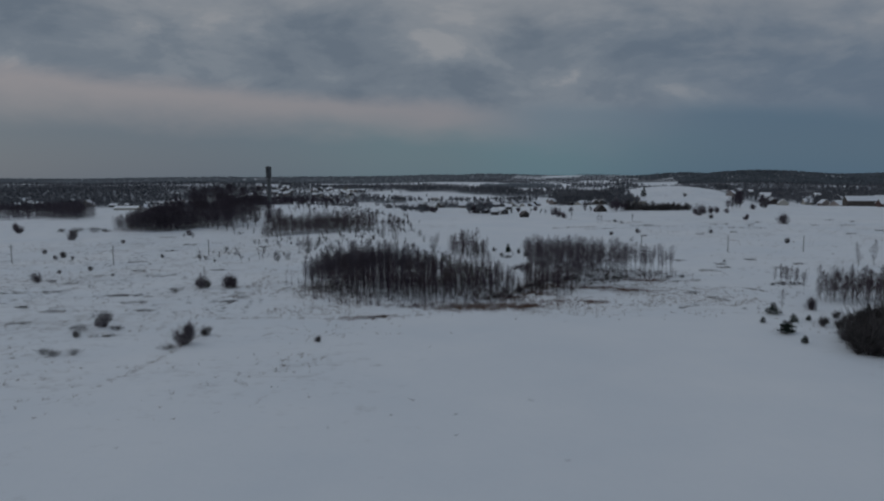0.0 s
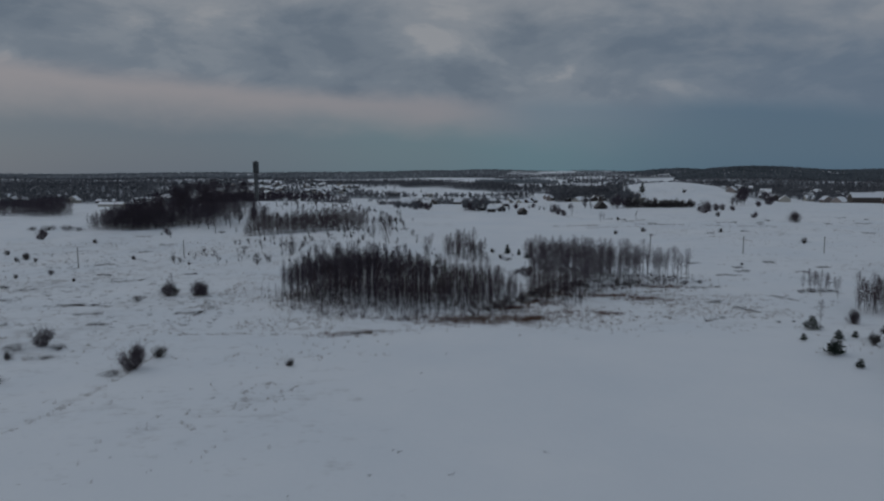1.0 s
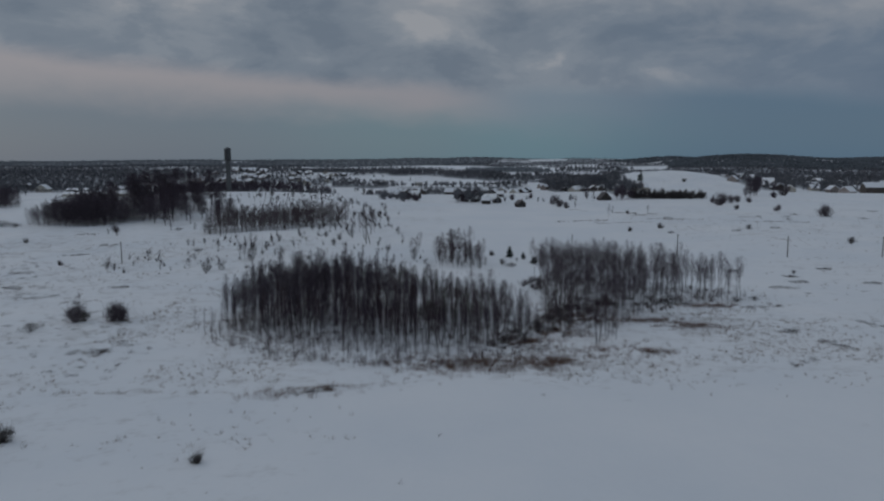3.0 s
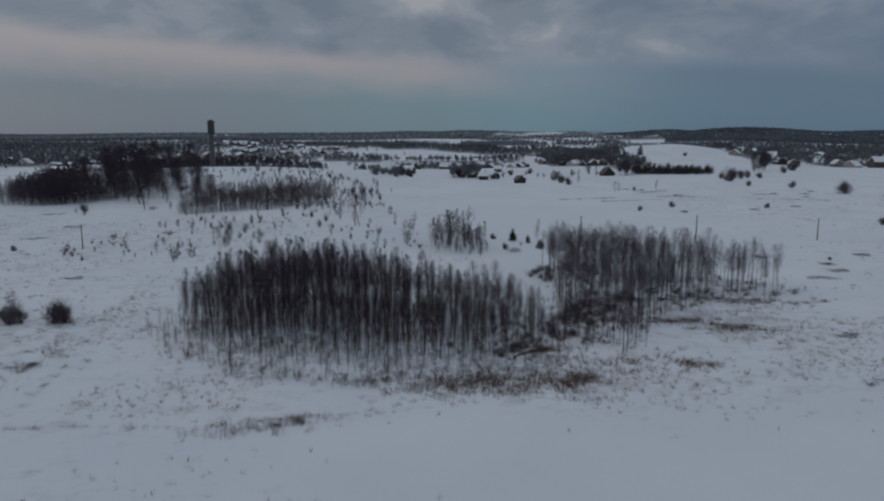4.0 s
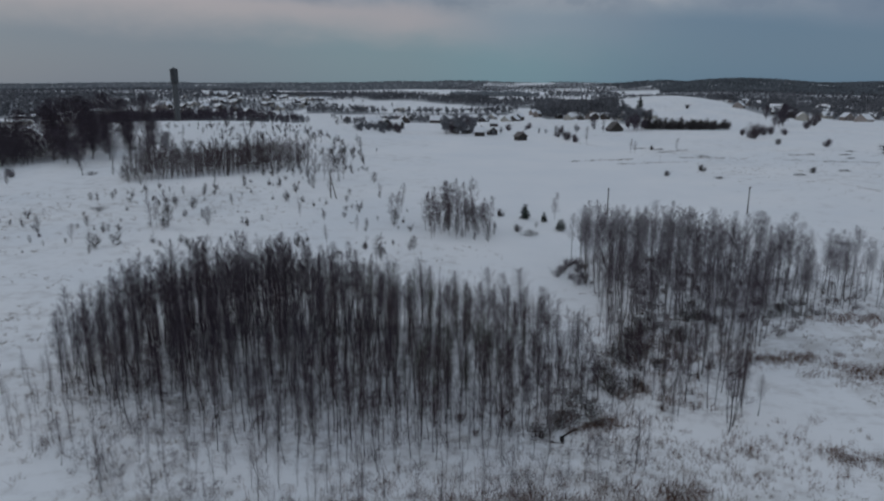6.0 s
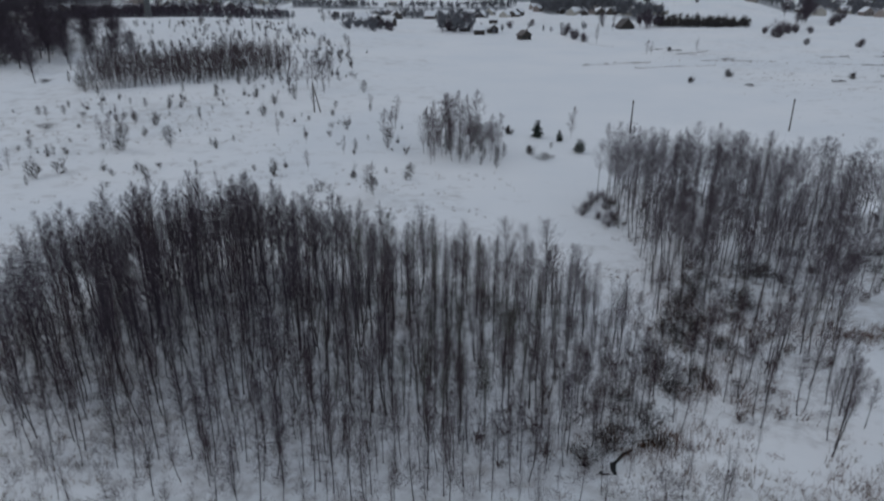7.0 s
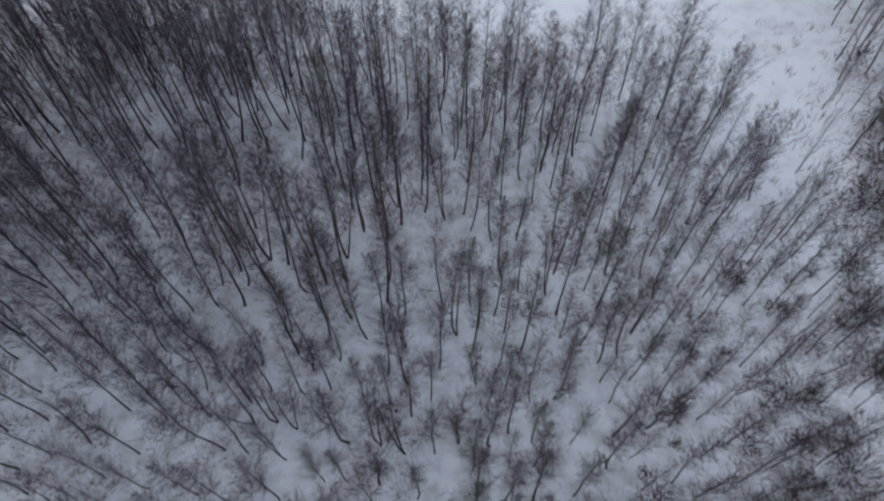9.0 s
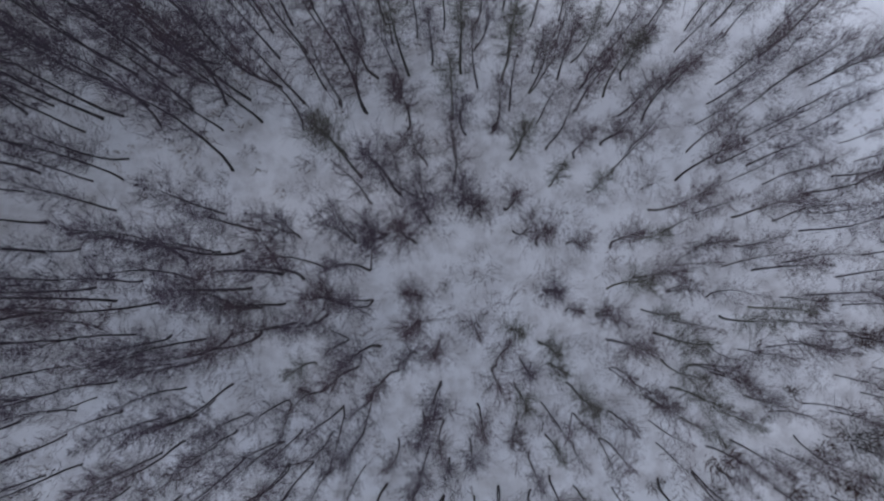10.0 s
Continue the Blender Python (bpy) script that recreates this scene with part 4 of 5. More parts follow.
PATCH = [(-335, 500), (-305, 508), (-250, 460), (-238, 468), (-290, 535), (-340, 540)]
# long birch row on the rise, and the dark grove west of it
row_spots = scatter(rng, [(-89, 339), (-61, 339), (-35, 356), (-36, 368), (-62, 360), (-88, 354)], 1.35, 3500)
sizes = [rng.uniform(0.7, 1.0) * (0.8 + 0.55 * float(fbm(x / 9, y / 9, 2))) for x, y in row_spots]
for kind_i, nm, mat, lab in ((0, "birch_row_trunks", BARK_DARK, "slim trunks of the birch row on the rise"), (1, "birch_row_crowns", TWIG_BIRCH, "bare crowns of the birch row on the rise")):
    joined(nm, np.random.RandomState(5), [a[kind_i] for a in mid_arrays], row_spots, sizes, mat, lab, "trees")
grove_spots = scatter(rng, [(-184, 378), (-172, 372), (-150, 370), (-133, 384), (-128, 398), (-160, 402), (-182, 398)], 1.8, 3000) + scatter(rng, PATCH, 2.6, 1500)
sizes = [rng.uniform(0.8, 1.2) * (0.62 + 0.75 * math.exp(-((x + 156) / 19) ** 2) + 0.5 * (y > 430)) for x, y in grove_spots]
for kind_i, nm, mat, lab in ((0, "alder_thicket_trunks", BARK_DARK, "dark trunks of a dense leafless thicket"), (1, "alder_thicket_crowns", TWIG_DARK, "dense dark leafless crowns of a thicket")):
    joined(nm, np.random.RandomState(6), [a[kind_i] for a in thick_arrays], grove_spots, sizes, mat, lab, "trees")

# ---- dry grass and sedge ----
def tuft(rng, blades=10, wide=0.28, tall=0.55):
    s = Sticks()
    for _ in range(blades):
        p = Vector((rng.normal(0, wide * 0.5), rng.normal(0, wide * 0.5), -0.05))
        d = Vector((rng.normal(0, 0.32), rng.normal(0, 0.32), 1)).normalized() * tall * rng.uniform(0.5, 1.25)
        s.sliver(p, p + d, 0.013, rng)
    return s.arrays()


tufts = [tuft(rng) for _ in range(5)]
wide_tufts = [tuft(rng, 22, 0.7, 0.7) for _ in range(4)]


def weed_spots(rng, x0, x1, y0, y1, n, power=1.5, scale=6.0):
    x, y = rng.uniform(x0, x1, n), rng.uniform(y0, y1, n)
    patch = np.clip((fbm(x / (scale * 2), y / scale, 3) - 0.42) * 4, 0, 1)
    k = rng.rand(n) < weedy(x, y) ** power * patch
    return np.stack([x[k], y[k]], 1)


spots = weed_spots(rng, -60, 85, 140, 260, 26000)
joined("dry_grass", rng, tufts, spots, rng.uniform(0.6, 1.5, len(spots)), STRAW, "tufts of straw-coloured dry grass in the snow", "grass")
spots = weed_spots(rng, -240, -20, 90, 330, 26000)
joined("dry_grass", rng, tufts, spots, rng.uniform(0.6, 1.6, len(spots)), STRAW, "dry grass stalks over the western slope", "grass")
spots = weed_spots(rng, 60, 240, 140, 420, 12000)
joined("dry_grass", rng, tufts, spots, rng.uniform(0.6, 1.6, len(spots)), STRAW, "dry grass stalks over the eastern field", "grass")
sedge = [s for cx, cy, rx, ry, n in ((12, 171, 9, 4.5, 170), (19, 170, 3.5, 2.4, 50), (10, 172, 3.0, 2.2, 40), (3, 170, 9, 4.0, 110), (22, 172, 4, 2, 60), (18, 186, 6, 2.5, 130), (47, 201, 7, 2, 110), (55, 196, 6, 2.4, 100), (41, 178, 3, 1.6, 40), (66, 215, 7, 2.2, 90), (30, 205, 7, 6, 170), (26, 193, 5, 5, 110), (0, 174, 12, 3, 80), (-20, 158, 7, 2.5, 40), (-15, 160, 4, 1.5, 25), (30, 178, 12, 6, 120)) for s in zip(rng.normal(cx, rx * 0.6, n), rng.normal(cy, ry * 0.6, n))]
furrows = [[(-56, 104), (-53, 117), (-52, 128), (-52, 142)], [(-28, 116), (-28.5, 121), (-27, 124.5), (-24, 124)], [(-55, 159), (-30, 158), (-3, 162)], [(146, 386), (179, 375)], [(138, 359), (147, 346)], [(63, 388), (89, 393)], [(110, 397), (136, 391)], [(158, 400), (171, 404)], [(136, 329), (139, 316)], [(84, 466), (92, 447)]]
banks = [(-91, 192, -82, 189), (-120, 213, -116, 215), (-100, 153, -96, 154), (-101, 168, -91, 170), (-58, 174, -55, 186), (-19, 157, -13, 160), (90, 199, 93, 193), (60, 169, 66, 172), (73, 212, 83, 215), (90, 235, 97, 234), (69, 190, 72, 190), (72, 183, 77, 177), (-121, 261, -116, 262), (-111, 240, -106, 241), (-100, 228, -91, 229), (-122, 294, -115, 295), (-122, 317, -115, 318), (-145, 347, -137, 348), (-75, 141, -69, 142), (-86, 179, -80, 180), (-77, 167, -72, 168), (-61, 179, -55, 180), (-98, 190, -91, 191), (63, 388, 89, 393), (110, 397, 136, 391), (150, 386, 179, 375), (158, 400, 171, 404), (80, 380, 110, 384)]
er = np.random.RandomState(19)
for x0, x1, y0, y1, n in ((95, 250, 335, 455, 17), (78, 140, 185, 262, 7), (-135, -62, 170, 250, 7)):
    for _ in range(n):
        bx, by, far = er.uniform(x0, x1), er.uniform(y0, y1), er.uniform(2, 8)
        banks.append((bx, by, bx + far, by + er.normal(0, 0.12) * far))
furrows += [[(a, b), (c, d)] for a, b, c, d in banks]
line_spots = []
for path in furrows:
    for (ax, ay), (bx, by) in zip(path[:-1], path[1:]):
        n = int(math.hypot(bx - ax, by - ay) * 1.6)
        for k in rng.rand(n):
            line_spots.append((ax + (bx - ax) * k + rng.normal(0, 0.35), ay + (by - ay) * k + rng.normal(0, 0.5)))
joined("furrow_grass", rng, wide_tufts, line_spots, rng.uniform(0.4, 1.0, len(line_spots)), STRAW, "dry grass along furrows and banks in the snow", "grass")
WEEDS = [(14.6, 76.0), (13.4, 97.7), (-15.1, 86.9), (-31.9, 93.0), (-40.4, 80.5), (-2.2, 129.6), (1.7, 84.1), (-4.6, 98.5), (-26.8, 104.4), (-41.1, 98.5), (-4.9, 99.0), (1.6, 91.7), (-7.4, 91.2), (-25.7, 138.9), (28.5, 154.1), (60.8, 170.9), (2.0, 141.6), (-35.0, 113.0), (-33.0, 118.0)]
mat_kinds = [bare_shrub(rng, stems=3, twigs=130, twig=0.022, wide=1.9)[1] for _ in range(4)]
mats = [(ax + (cx - ax) * k + rng.normal(0, 0.3), ay + (cy - ay) * k + rng.normal(0, 0.5)) for ax, ay, cx, cy in banks for k in rng.rand(9)]
joined("low_brush", rng, mat_kinds, mats, rng.uniform(0.35, 0.75, len(mats)), TWIG_SHRUB, "low dark brush along snowy banks", "brush")
mats = scatter(rng, [(-190, 165), (-100, 158), (-50, 160), (-44, 185), (-60, 200), (-90, 235), (-120, 300), (-240, 300)], 2.6, 2200, lambda x, y: np.clip((fbm(x / 22, y / 14, 3) - 0.40) * 5, 0, 0.85))
joined("low_brush", rng, mat_kinds, mats, rng.uniform(0.3, 0.7, len(mats)), TWIG_SHRUB, "low grey brush over the hummocky western slope", "brush")
mats = scatter(rng, [(56, 165), (80, 168), (110, 195), (130, 215), (110, 240), (80, 215), (66, 195)], 3.5, 400, lambda x, y: np.clip((fbm(x / 18, y / 12, 3) - 0.48) * 4, 0, 0.5))
joined("low_brush", rng, mat_kinds, mats, rng.uniform(0.25, 0.6, len(mats)), TWIG_SHRUB, "low grey brush over the eastern field", "brush")
mats = scatter(rng, [(10, 184), (16, 184.5), (24, 188.5), (31, 198), (40, 212), (64, 216), (64, 222), (34, 223), (24, 202), (14, 190)], 1.1, 300, lambda x, y: np.clip((fbm(x / 5, y / 5, 3) - 0.40) * 6, 0.04, 1))
joined("low_brush", rng, mat_kinds, mats, rng.uniform(0.3, 0.95, len(mats)), TWIG_RED, "reddish dark tangled brush along the brook", "brush")
weeds = [(x + rng.normal(0, 0.25), y + rng.normal(0, 0.25)) for x, y in WEEDS for _ in range(3)]
joined("tall_weeds", rng, tufts, weeds, rng.uniform(0.4, 0.9, len(weeds)), TWIG_SHRUB, "dead weed stalks standing out of the clean snow", "grass")
joined("rusty_sedge", rng, wide_tufts, sedge, rng.uniform(0.7, 1.5, len(sedge)), RUST, "patches of rusty brown sedge before the grove", "grass")
fine_kinds = [bare_shrub(rng, stems=2, twigs=120, twig=0.0042, wide=0.55)[1] for _ in range(5)]
spots = scatter(rng, GROVE + [], 1.2, 1100) + scatter(rng, COPSE + [], 1.6, 500)
spots += scatter(rng, [(-40, 186), (-24, 173), (0, 168), (20, 174), (24, 182), (10, 182), (-12, 178), (-30, 188)], 1.1, 500)
joined("undergrowth", rng, fine_kinds, spots, rng.uniform(0.8, 2.3, len(spots)), TWIG_BIRCH, "soft grey undergrowth of fine twigs between the trunks", "undergrowth")

spots = scatter(rng, COPSE + [], 2.1, 170) + scatter(rng, [(2, 182), (14, 184), (21, 191), (21, 200), (10, 196)], 1.6, 120)
joined("low_brush", rng, [bare_shrub(rng, stems=2, twigs=140, twig=0.011, wide=0.6)[1] for _ in range(4)], spots, rng.uniform(0.7, 1.8, len(spots)), TWIG_RED, "reddish brown brush under the copse", "brush")

# ---- brook ----
def ribbon(path, width, lift):
    pts = []
    for (ax, ay), (bx, by) in zip(path[:-1], path[1:]):
        n = max(2, int(math.hypot(bx - ax, by - ay) / 0.5))
        pts += [(ax + (bx - ax) * i / n, ay + (by - ay) * i / n) for i in range(n)]
    v, t = [], []
    for i, (x, y) in enumerate(pts):
        qx, qy = pts[min(i + 1, len(pts) - 1)]
        rx, ry = pts[max(i - 1, 0)]
        d = math.hypot(qx - rx, qy - ry)
        nx, ny = -(qy - ry) / d, (qx - rx) / d
        w = width * (0.1 + 2.4 * max(0.0, float(fbm(i * 0.31, 4.0, 2)) - 0.15))
        jx, jy = (float(fbm(i * 0.45, 9.0, 3)) - 0.5) * 1.5, (float(fbm(i * 0.45, 14.0, 3)) - 0.5) * 1.5
        z = ground_z(x + jx, y + jy) + lift
        v += [(x + jx + nx * w, y + jy + ny * w, z), (x + jx - nx * w, y + jy - ny * w, z)]
        if i:
            a = 2 * i
            t += [(a - 2, a - 1, a + 1), (a - 2, a + 1, a)]
    return tri_mesh("brook_water", v, t)


part("brook", ribbon(BROOK[1:7], 0.15, 0.05), WATER, None)
tagged(bpy.data.objects["brook"], "dark open water of a narrow winding brook", "water", kind="structure")


# ---- power line ----
def bm_box(bm, x0, y0, z0, x1, y1, z1, bevel=0.0):
    m = Matrix.LocRotScale(((x0 + x1) / 2, (y0 + y1) / 2, (z0 + z1) / 2), None, (x1 - x0, y1 - y0, z1 - z0))
    made = bmesh.ops.create_cube(bm, size=1, matrix=m)
    if bevel:
        edges = list({e for w in made["verts"] for e in w.link_edges})
        bmesh.ops.bevel(bm, geom=edges, offset=bevel, segments=1, affect="EDGES")


def bm_cone(bm, x, y, z0, z1, r0, r1, sides=10):
    bmesh.ops.create_cone(bm, cap_ends=True, segments=sides, radius1=r0, radius2=r1, depth=z1 - z0, matrix=Matrix.Translation((x, y, (z0 + z1) / 2)))


def power_pole(x, y, h, crossarm=False, turn=0.0, braced=False, label="weathered wooden power pole standing in the snow"):
    base = new("power_pole")
    bm = bmesh.new()
    bm_cone(bm, 0, 0, -0.3, h, 0.17, 0.12)
    part("post", bm, POLE_WOOD, base)
    if crossarm:
        bm = bmesh.new()
        bm_box(bm, -1.1, -0.06, h - 0.75, 1.1, 0.06, h - 0.6, 0.01)
        part("crossarm", bm, POLE_WOOD, base)
        bm = bmesh.new()
        bm_box(bm, -0.9, -0.05, h - 1.65, 0.9, 0.05, h - 1.52, 0.01)
        part("crossarm", bm, POLE_WOOD, base)
    for ox in ((-0.9, 0.9, 0.0) if crossarm else (-0.2, 0.2, 0.0)):
        bm = bmesh.new()
        top = h - 0.6 if crossarm and ox else (h if not ox else h - 0.5)
        bm_cone(bm, ox, 0, top, top + 0.22, 0.06, 0.04, 8)
        part("insulator", bm, PORCELAIN, base)
    if braced:
        bm = bmesh.new()
        bmesh.ops.create_cone(bm, cap_ends=True, segments=10, radius1=0.16, radius2=0.11, depth=h * 0.96, matrix=Matrix.Translation((0.72, 0.1, h * 0.44)) @ Matrix.Rotation(-0.21, 4, "Y"))
        part("strut", bm, POLE_WOOD, base, "leaning wooden brace")
    base.matrix_basis = pose(x, y, ground_z(x, y), 0, 0, turn)
    return tagged(base, label, "power pole", "power line")


for x, y, h, arm in ((-168.0, 263.0, 7.2, True), (-125.4, 257.0, 7.2, False), (-95.8, 277.0, 6.9, False), (-21.1, 303.5, 6.9, False), (49.7, 290.0, 7.0, False), (85.4, 289.0, 7.0, False), (119.5, 282.0, 6.8, False), (150.2, 280.3, 6.6, False)):
    power_pole(x, y, h, arm, braced=x == -21.1)

# ---- water tower ----
def water_tower(x, y):
    base = new("water_tower")
    bm = bmesh.new()
    bm_cone(bm, 0, 0, -0.5, 9, 1.75, 1.6, 20)
    bm_cone(bm, 0, 0, 9, 22.6, 1.6, 1.5, 20)
    column = part("column", bm, STEEL, base)
    bm = bmesh.new()
    bm_cone(bm, 0, 0, 21.6, 23.4, 1.5, 2.2, 20)
    bm_cone(bm, 0, 0, 23.4, 29.6, 2.2, 2.2, 20)
    tank = part("tank", bm, STEEL, base, "wider dark steel tank")
    bm = bmesh.new()
    bm_cone(bm, 0, 0, 29.6, 30.0, 2.35, 2.35, 20)
    bm_cone(bm, 0, 0, 30.0, 31.0, 2.2, 0.5, 20)
    part("cap", bm, STEEL, tank)
    bm = bmesh.new()
    bm_cone(bm, 0, 0, 22.0, 22.25, 2.6, 2.6, 20)
    platform = part("platform", bm, RUST_ROOF, base, "rusty round platform under the tank")
    bm = bmesh.new()
    for k in range(12):
        a = k * math.pi / 6
        bm_box(bm, 2.5 * math.cos(a) - 0.04, 2.5 * math.sin(a) - 0.04, 22.2, 2.5 * math.cos(a) + 0.04, 2.5 * math.sin(a) + 0.04, 23.3)
    part("railing", bm, STEEL, platform)
    bm = bmesh.new()
    for s in (-0.25, 0.25):
        bm_box(bm, s - 0.04, -2.42, 0, s + 0.04, -2.34, 30, 0)
    for k in range(60):
        bm_box(bm, -0.25, -2.4, 0.3 + k * 0.5, 0.25, -2.36, 0.34 + k * 0.5, 0)
    part("ladder", bm, STEEL, column)
    base.matrix_basis = pose(x, y, ground_z(x, y) - 0.3)
    return tagged(base, "tall dark steel water tower with a wider tank", "water tower")


water_tower(-136.4, 538.0)

# ---- houses ----
def house(x, y, w, d, h, turn, wall, snowy=True, label="", pitch=0.75):
    base = new("house")
    bm = bmesh.new()
    rise = w * 0.5 * pitch
    pts = [(-w / 2, 0), (w / 2, 0), (w / 2, h), (0, h + rise), (-w / 2, h)]
    a = [bm.verts.new((px, -d / 2, pz - (0.8 if pz == 0 else 0))) for px, pz in pts]
    b = [bm.verts.new((px, d / 2, pz - (0.8 if pz == 0 else 0))) for px, pz in pts]
    bm.faces.new(a)
    bm.faces.new(b[::-1])
    for i in range(5):
        j = (i + 1) % 5
        bm.faces.new((a[j], a[i], b[i], b[j]))
    part("wall", bm, wall, base)
    bm = bmesh.new()
    for s in (-1, 1):
        ex, ez = s * (w / 2 + 0.45), h - 0.45 * pitch
        ring = []
        for dy in (-d / 2 - 0.4, d / 2 + 0.4):
            ring.append([bm.verts.new(p) for p in ((0, dy, h + rise + 0.02), (ex, dy, ez + 0.02), (ex, dy, ez + 0.3), (0, dy, h + rise + 0.36))])
        f, g = ring
        for i in range(4):
            j = (i + 1) % 4
            bm.faces.new((f[i], f[j], g[j], g[i]))
        bm.faces.new(f[::-1])
        bm.faces.new(g)
    bmesh.ops.recalc_face_normals(bm, faces=bm.faces)
    roof = part("roof", bm, ROOF_SNOW if snowy else RUST_ROOF, base, "snow-covered roof" if snowy else "dark roof")
    bm = bmesh.new()
    bm_box(bm, 0.6, -d * 0.2, h + rise * 0.4, 1.2, -d * 0.2 + 0.6, h + rise + 0.9, 0.03)
    part("chimney", bm, BRICK_WALL, roof)
    for k in range(max(2, int(w / 3))):
        cx = -w / 2 + w * (k + 0.5) / max(2, int(w / 3))
        bm = bmesh.new()
        bm_box(bm, cx - 0.5, -d / 2 - 0.05, h * 0.32, cx + 0.5, -d / 2 + 0.05, h * 0.78, 0.02)
        part("window", bm, GLASS, base)
    for k in range(max(2, int(d / 3.5))):
        cy = -d / 2 + d * (k + 0.5) / max(2, int(d / 3.5))
        bm = bmesh.new()
        bm_box(bm, w / 2 - 0.05, cy - 0.5, h * 0.32, w / 2 + 0.05, cy + 0.5, h * 0.78, 0.02)
        part("window", bm, GLASS, base)
    base.matrix_basis = pose(x, y, ground_z(x, y) - 0.1, 0, 0, turn)
    return tagged(base, label or "small house with a snow-covered gable roof", "house", "houses of the village")


house(58.8, 484.0, 5.0, 5.0, 2.3, 20, LOG_WALL, False, "small dark timber hut with a pitched roof")
house(126.7, 543.0, 8.0, 7.0, 1.6, 10, LOG_WALL, False, "dark timber hut with a steep roof", 1.0)
for x, y, w, turn in ((40, 512, 6, 80), (48, 520, 5, 10), (34, 530, 5, 60), (-8, 560, 8, 70), (-22, 566, 9, 85), (-16, 590, 7, 20), (22, 690, 9, 75), (-30, 700, 12, 85), (-5, 730, 10, 10), (60, 610, 6, 80)):
    house(x, y, w, w * 0.9, 2.6, turn, LOG_WALL, True, "low timber house with a snow-covered roof among bushes")
house(-531, 1020, 15, 15, 4.5, 5, PALE_WALL, True, "pale house with a broad snow-covered gable roof", 0.8)
house(-478, 1010, 10, 30, 3.0, 86, LOG_WALL, True, "long low shed with a snow-covered roof", 0.5)
house(-430, 1030, 12, 40, 4.0, 88, LOG_WALL, True, "long low shed with a snow-covered roof", 0.5)
house(-340, 735, 10, 26, 2.8, 88, PALE_WALL, True, "long low shed with a snow-covered roof", 0.4)
house(-300, 735, 12, 26, 3.4, 86, PALE_WALL, True, "long low shed with a snow-covered roof", 0.45)
house(440, 700, 16, 44, 6.0, 76, LOG_WALL, True, "large dark brick farm building with a snow-covered roof", 0.55)
house(440, 650, 14, 40, 3.5, 80, DARK_BRICK, True, "long low farm building with a broad snow-covered roof", 0.6)
house(-12, 1180, 32, 12, 5.5, 92, PALE_WALL, True, "long pale building with a snow-covered roof", 0.5)
house(-75, 1200, 16, 12, 4.0, 80, PALE_WALL, True, "pale house with a broad snow-covered roof")
hr = np.random.RandomState(41)
for loop, n, sizes in (([(-800, 780), (-330, 760), (-200, 800), (-160, 1000), (-420, 1050), (-800, 1250)], 34, (8, 14)), ([(-420, 1050), (-180, 1000), (-180, 1750), (-520, 1780)], 52, (8, 13)), ([(-100, 840), (90, 810), (150, 930), (-100, 1000)], 12, (6, 10)), ([(150, 640), (200, 660), (215, 760), (170, 760)], 8, (6, 9)), ([(180, 900), (262, 890), (262, 940), (180, 950)], 14, (6, 10)), ([(150, 960), (262, 940), (255, 1000), (160, 1060)], 9, (6, 10)), ([(420, 850), (600, 840), (800, 880), (900, 1050), (520, 1300), (420, 1000)], 62, (9, 15)), ([(430, 1400), (560, 1350), (620, 1600), (430, 1600)], 14, (10, 16)), ([(-560, 1900), (-420, 1900), (-420, 2000), (-560, 2000)], 10, (14, 24))):
    for x, y in scatter(hr, loop, 15, 900)[:n]:
        w = hr.uniform(*sizes)
        if float(open_field(x, y)) > 0.3:
            continue
        house(x, y, w, w * hr.uniform(0.8, 1.1), hr.uniform(2.8, 4.6), hr.uniform(0, 180), (LOG_WALL, PALE_WALL, BRICK_WALL)[hr.randint(3)], hr.rand() < 0.92)

# ---- woods, from the village to the skyline ----
def far_tree(rng, pine=False, boughs=18):
    """One metre high: ragged tiers for a conifer, a fan of rising boughs for a bare tree."""
    s = Sticks()
    if pine:
        for k in range(3):
            z0, r = 0.06 + 0.27 * k, 0.21 - 0.055 * k
            n0 = s.n
            s.v.append((rng.normal(0, 0.015), rng.normal(0, 0.015), z0 + 0.42))
            for i in range(6):
                a = i * math.pi / 3 + rng.uniform(-0.3, 0.3)
                w = r * rng.uniform(0.65, 1.25)
                s.v.append((w * math.cos(a), w * math.sin(a), z0 + rng.uniform(-0.05, 0.05)))
            s.t += [(n0, n0 + 1 + i, n0 + 1 + (i + 1) % 6) for i in range(6)]
            s.n += 7
        return s.arrays()
    s.tube([(0, 0, -0.05), (0, 0, 0.7)], [0.02, 0], 3)
    heads = [Vector((rng.normal(0, 0.10), rng.normal(0, 0.10), rng.uniform(0.42, 0.7))) for _ in range(3)]
    for _ in range(boughs):
        d = Vector(rng.normal(0, 1, 3)).normalized() * rng.uniform(0.2, 1) ** 0.5
        q = heads[rng.randint(3)] + Vector((d.x * 0.20, d.y * 0.20, d.z * 0.30))
        way = (Vector((q.x, q.y, q.z - 0.2)).normalized() + Vector(rng.normal(0, 0.5, 3))).normalized() * rng.uniform(0.1, 0.22)
        s.sliver(q - way, q + way, 0.95 / boughs, rng)
    return s.arrays()


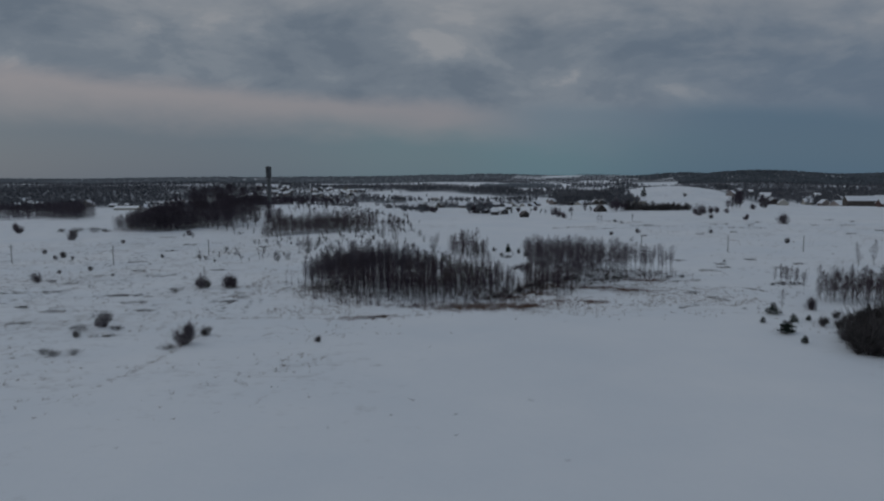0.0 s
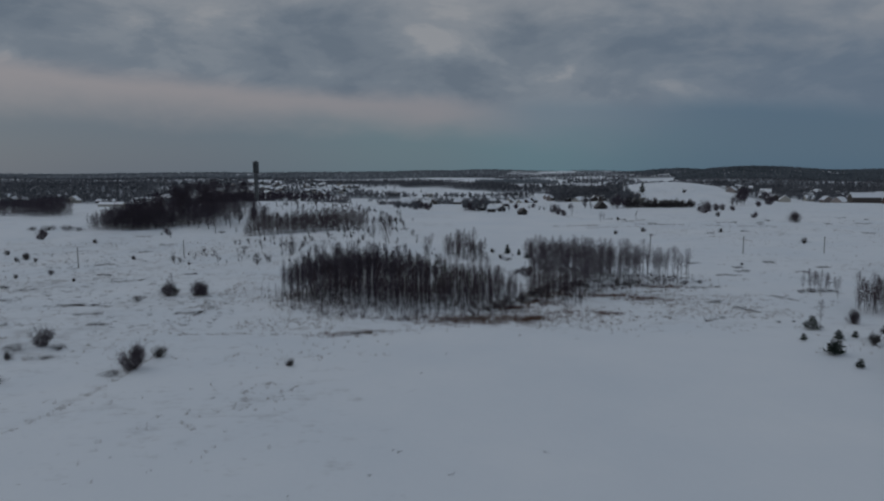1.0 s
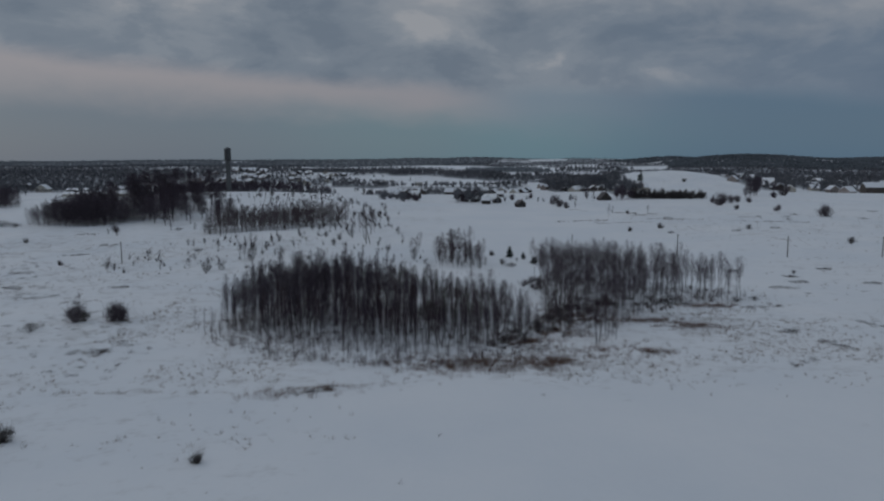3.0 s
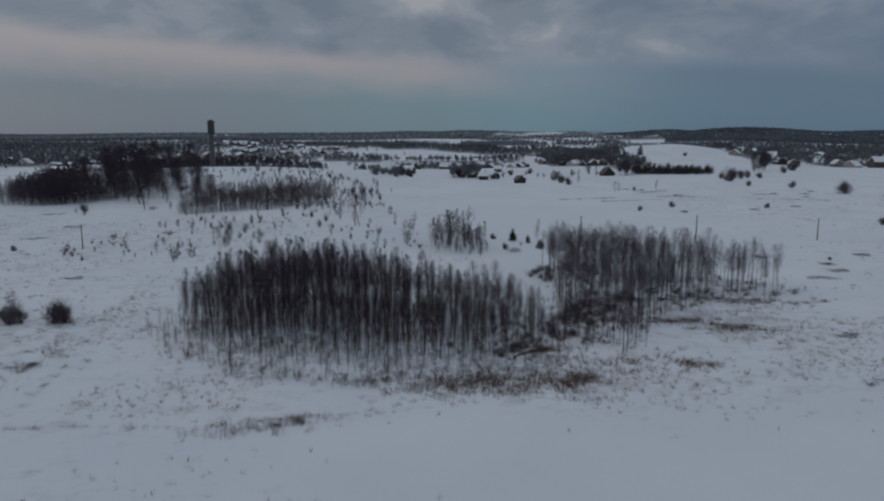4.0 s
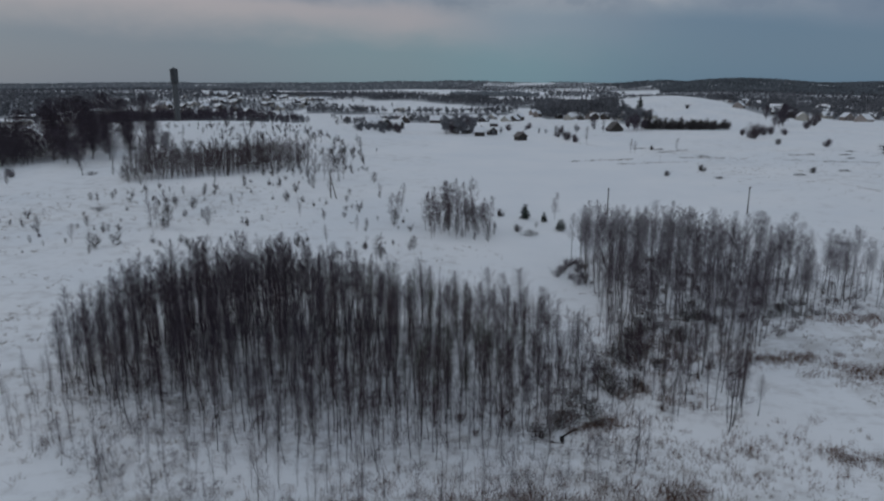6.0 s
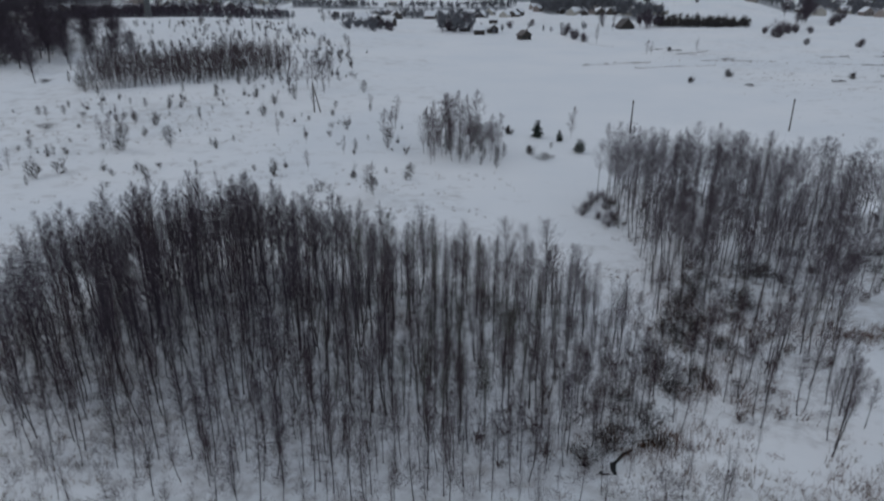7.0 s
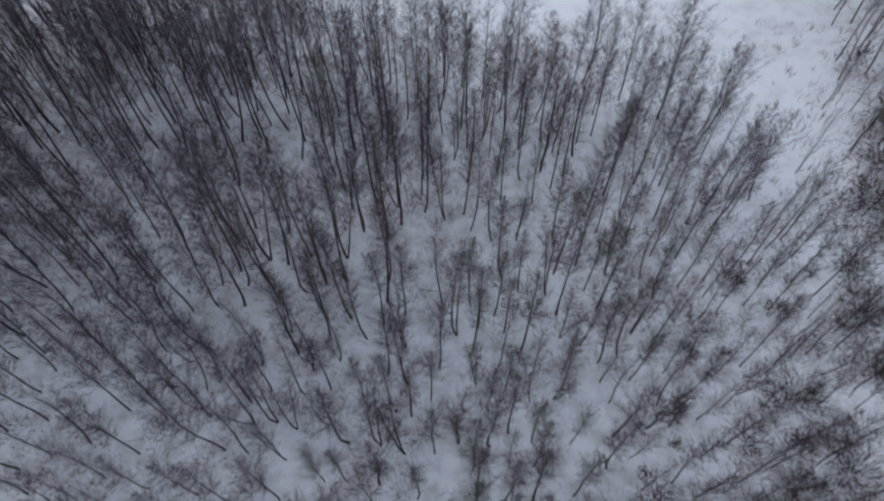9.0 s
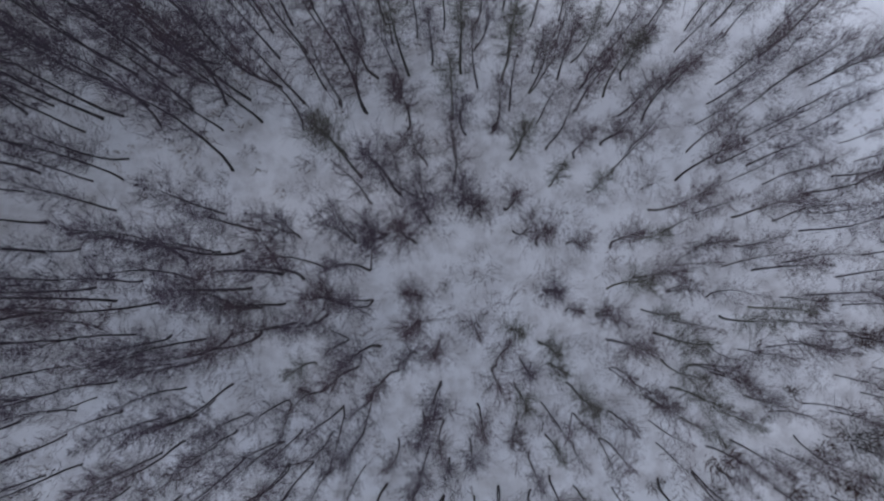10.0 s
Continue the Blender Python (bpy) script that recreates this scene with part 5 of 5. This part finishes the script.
far_kinds = [far_tree(rng, False, 42) for _ in range(6)]
bush_kinds = [bare_shrub(rng, stems=2, twigs=110, twig=0.026, wide=0.5)[1] for _ in range(4)]
belt_kinds = [far_tree(rng, False, 20) for _ in range(6)]
pine_kinds = [(v * np.array((3.4, 3.4, 0.85)), t) for v, t in [far_tree(rng, True) for _ in range(4)]]
wr = np.random.RandomState(77)


def wood(loop, gap, tries, height, kinds, material, label, density=None):
    pts = scatter(wr, loop, gap, tries, density)
    if pts:
        joined("wood", wr, kinds, pts, wr.uniform(0.75, 1.25, len(pts)) * height, material, label, "woodland")


# trees round the tower, and the hedge in the east
wood([(-185, 545), (-110, 545), (-75, 560), (-65, 572), (-185, 575)], 3.4, 300, 8.0, far_kinds, TWIG_DARK, "dark bare trees round the water tower")
wood([(149, 550), (170, 543), (197, 538), (198, 544), (171, 551), (150, 559)], 1.9, 1500, 5.0, bush_kinds, TWIG_SHRUB, "dense dark leafless hedge in the field")
wood([(150, 552), (171, 545), (196, 539), (197, 545), (171, 553), (150, 560)], 3.2, 140, 7.5, far_kinds, TWIG_SHRUB, "taller bare trees in the hedge")
wood([(136, 532), (150, 545), (152, 562), (138, 556)], 3.5, 60, 9, far_kinds, TWIG_DARK, "dark bare trees at the end of the hedge")
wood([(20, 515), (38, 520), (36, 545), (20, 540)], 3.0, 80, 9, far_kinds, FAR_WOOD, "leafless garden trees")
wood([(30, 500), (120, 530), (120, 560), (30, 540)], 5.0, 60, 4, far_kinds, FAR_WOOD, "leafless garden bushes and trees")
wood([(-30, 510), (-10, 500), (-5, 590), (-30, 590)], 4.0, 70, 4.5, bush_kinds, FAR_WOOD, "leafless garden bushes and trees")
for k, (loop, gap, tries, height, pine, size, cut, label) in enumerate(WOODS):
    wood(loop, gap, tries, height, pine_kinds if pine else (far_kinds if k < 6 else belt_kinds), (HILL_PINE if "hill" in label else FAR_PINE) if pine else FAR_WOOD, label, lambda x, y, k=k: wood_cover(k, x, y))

parked(open_trees + aspens + full_birches + light_birches + birches + thin_birches + alders + shrubs + low_shrubs + big_shrubs + vase_shrubs + mist_shrubs + wide_trees + spruces + pines)
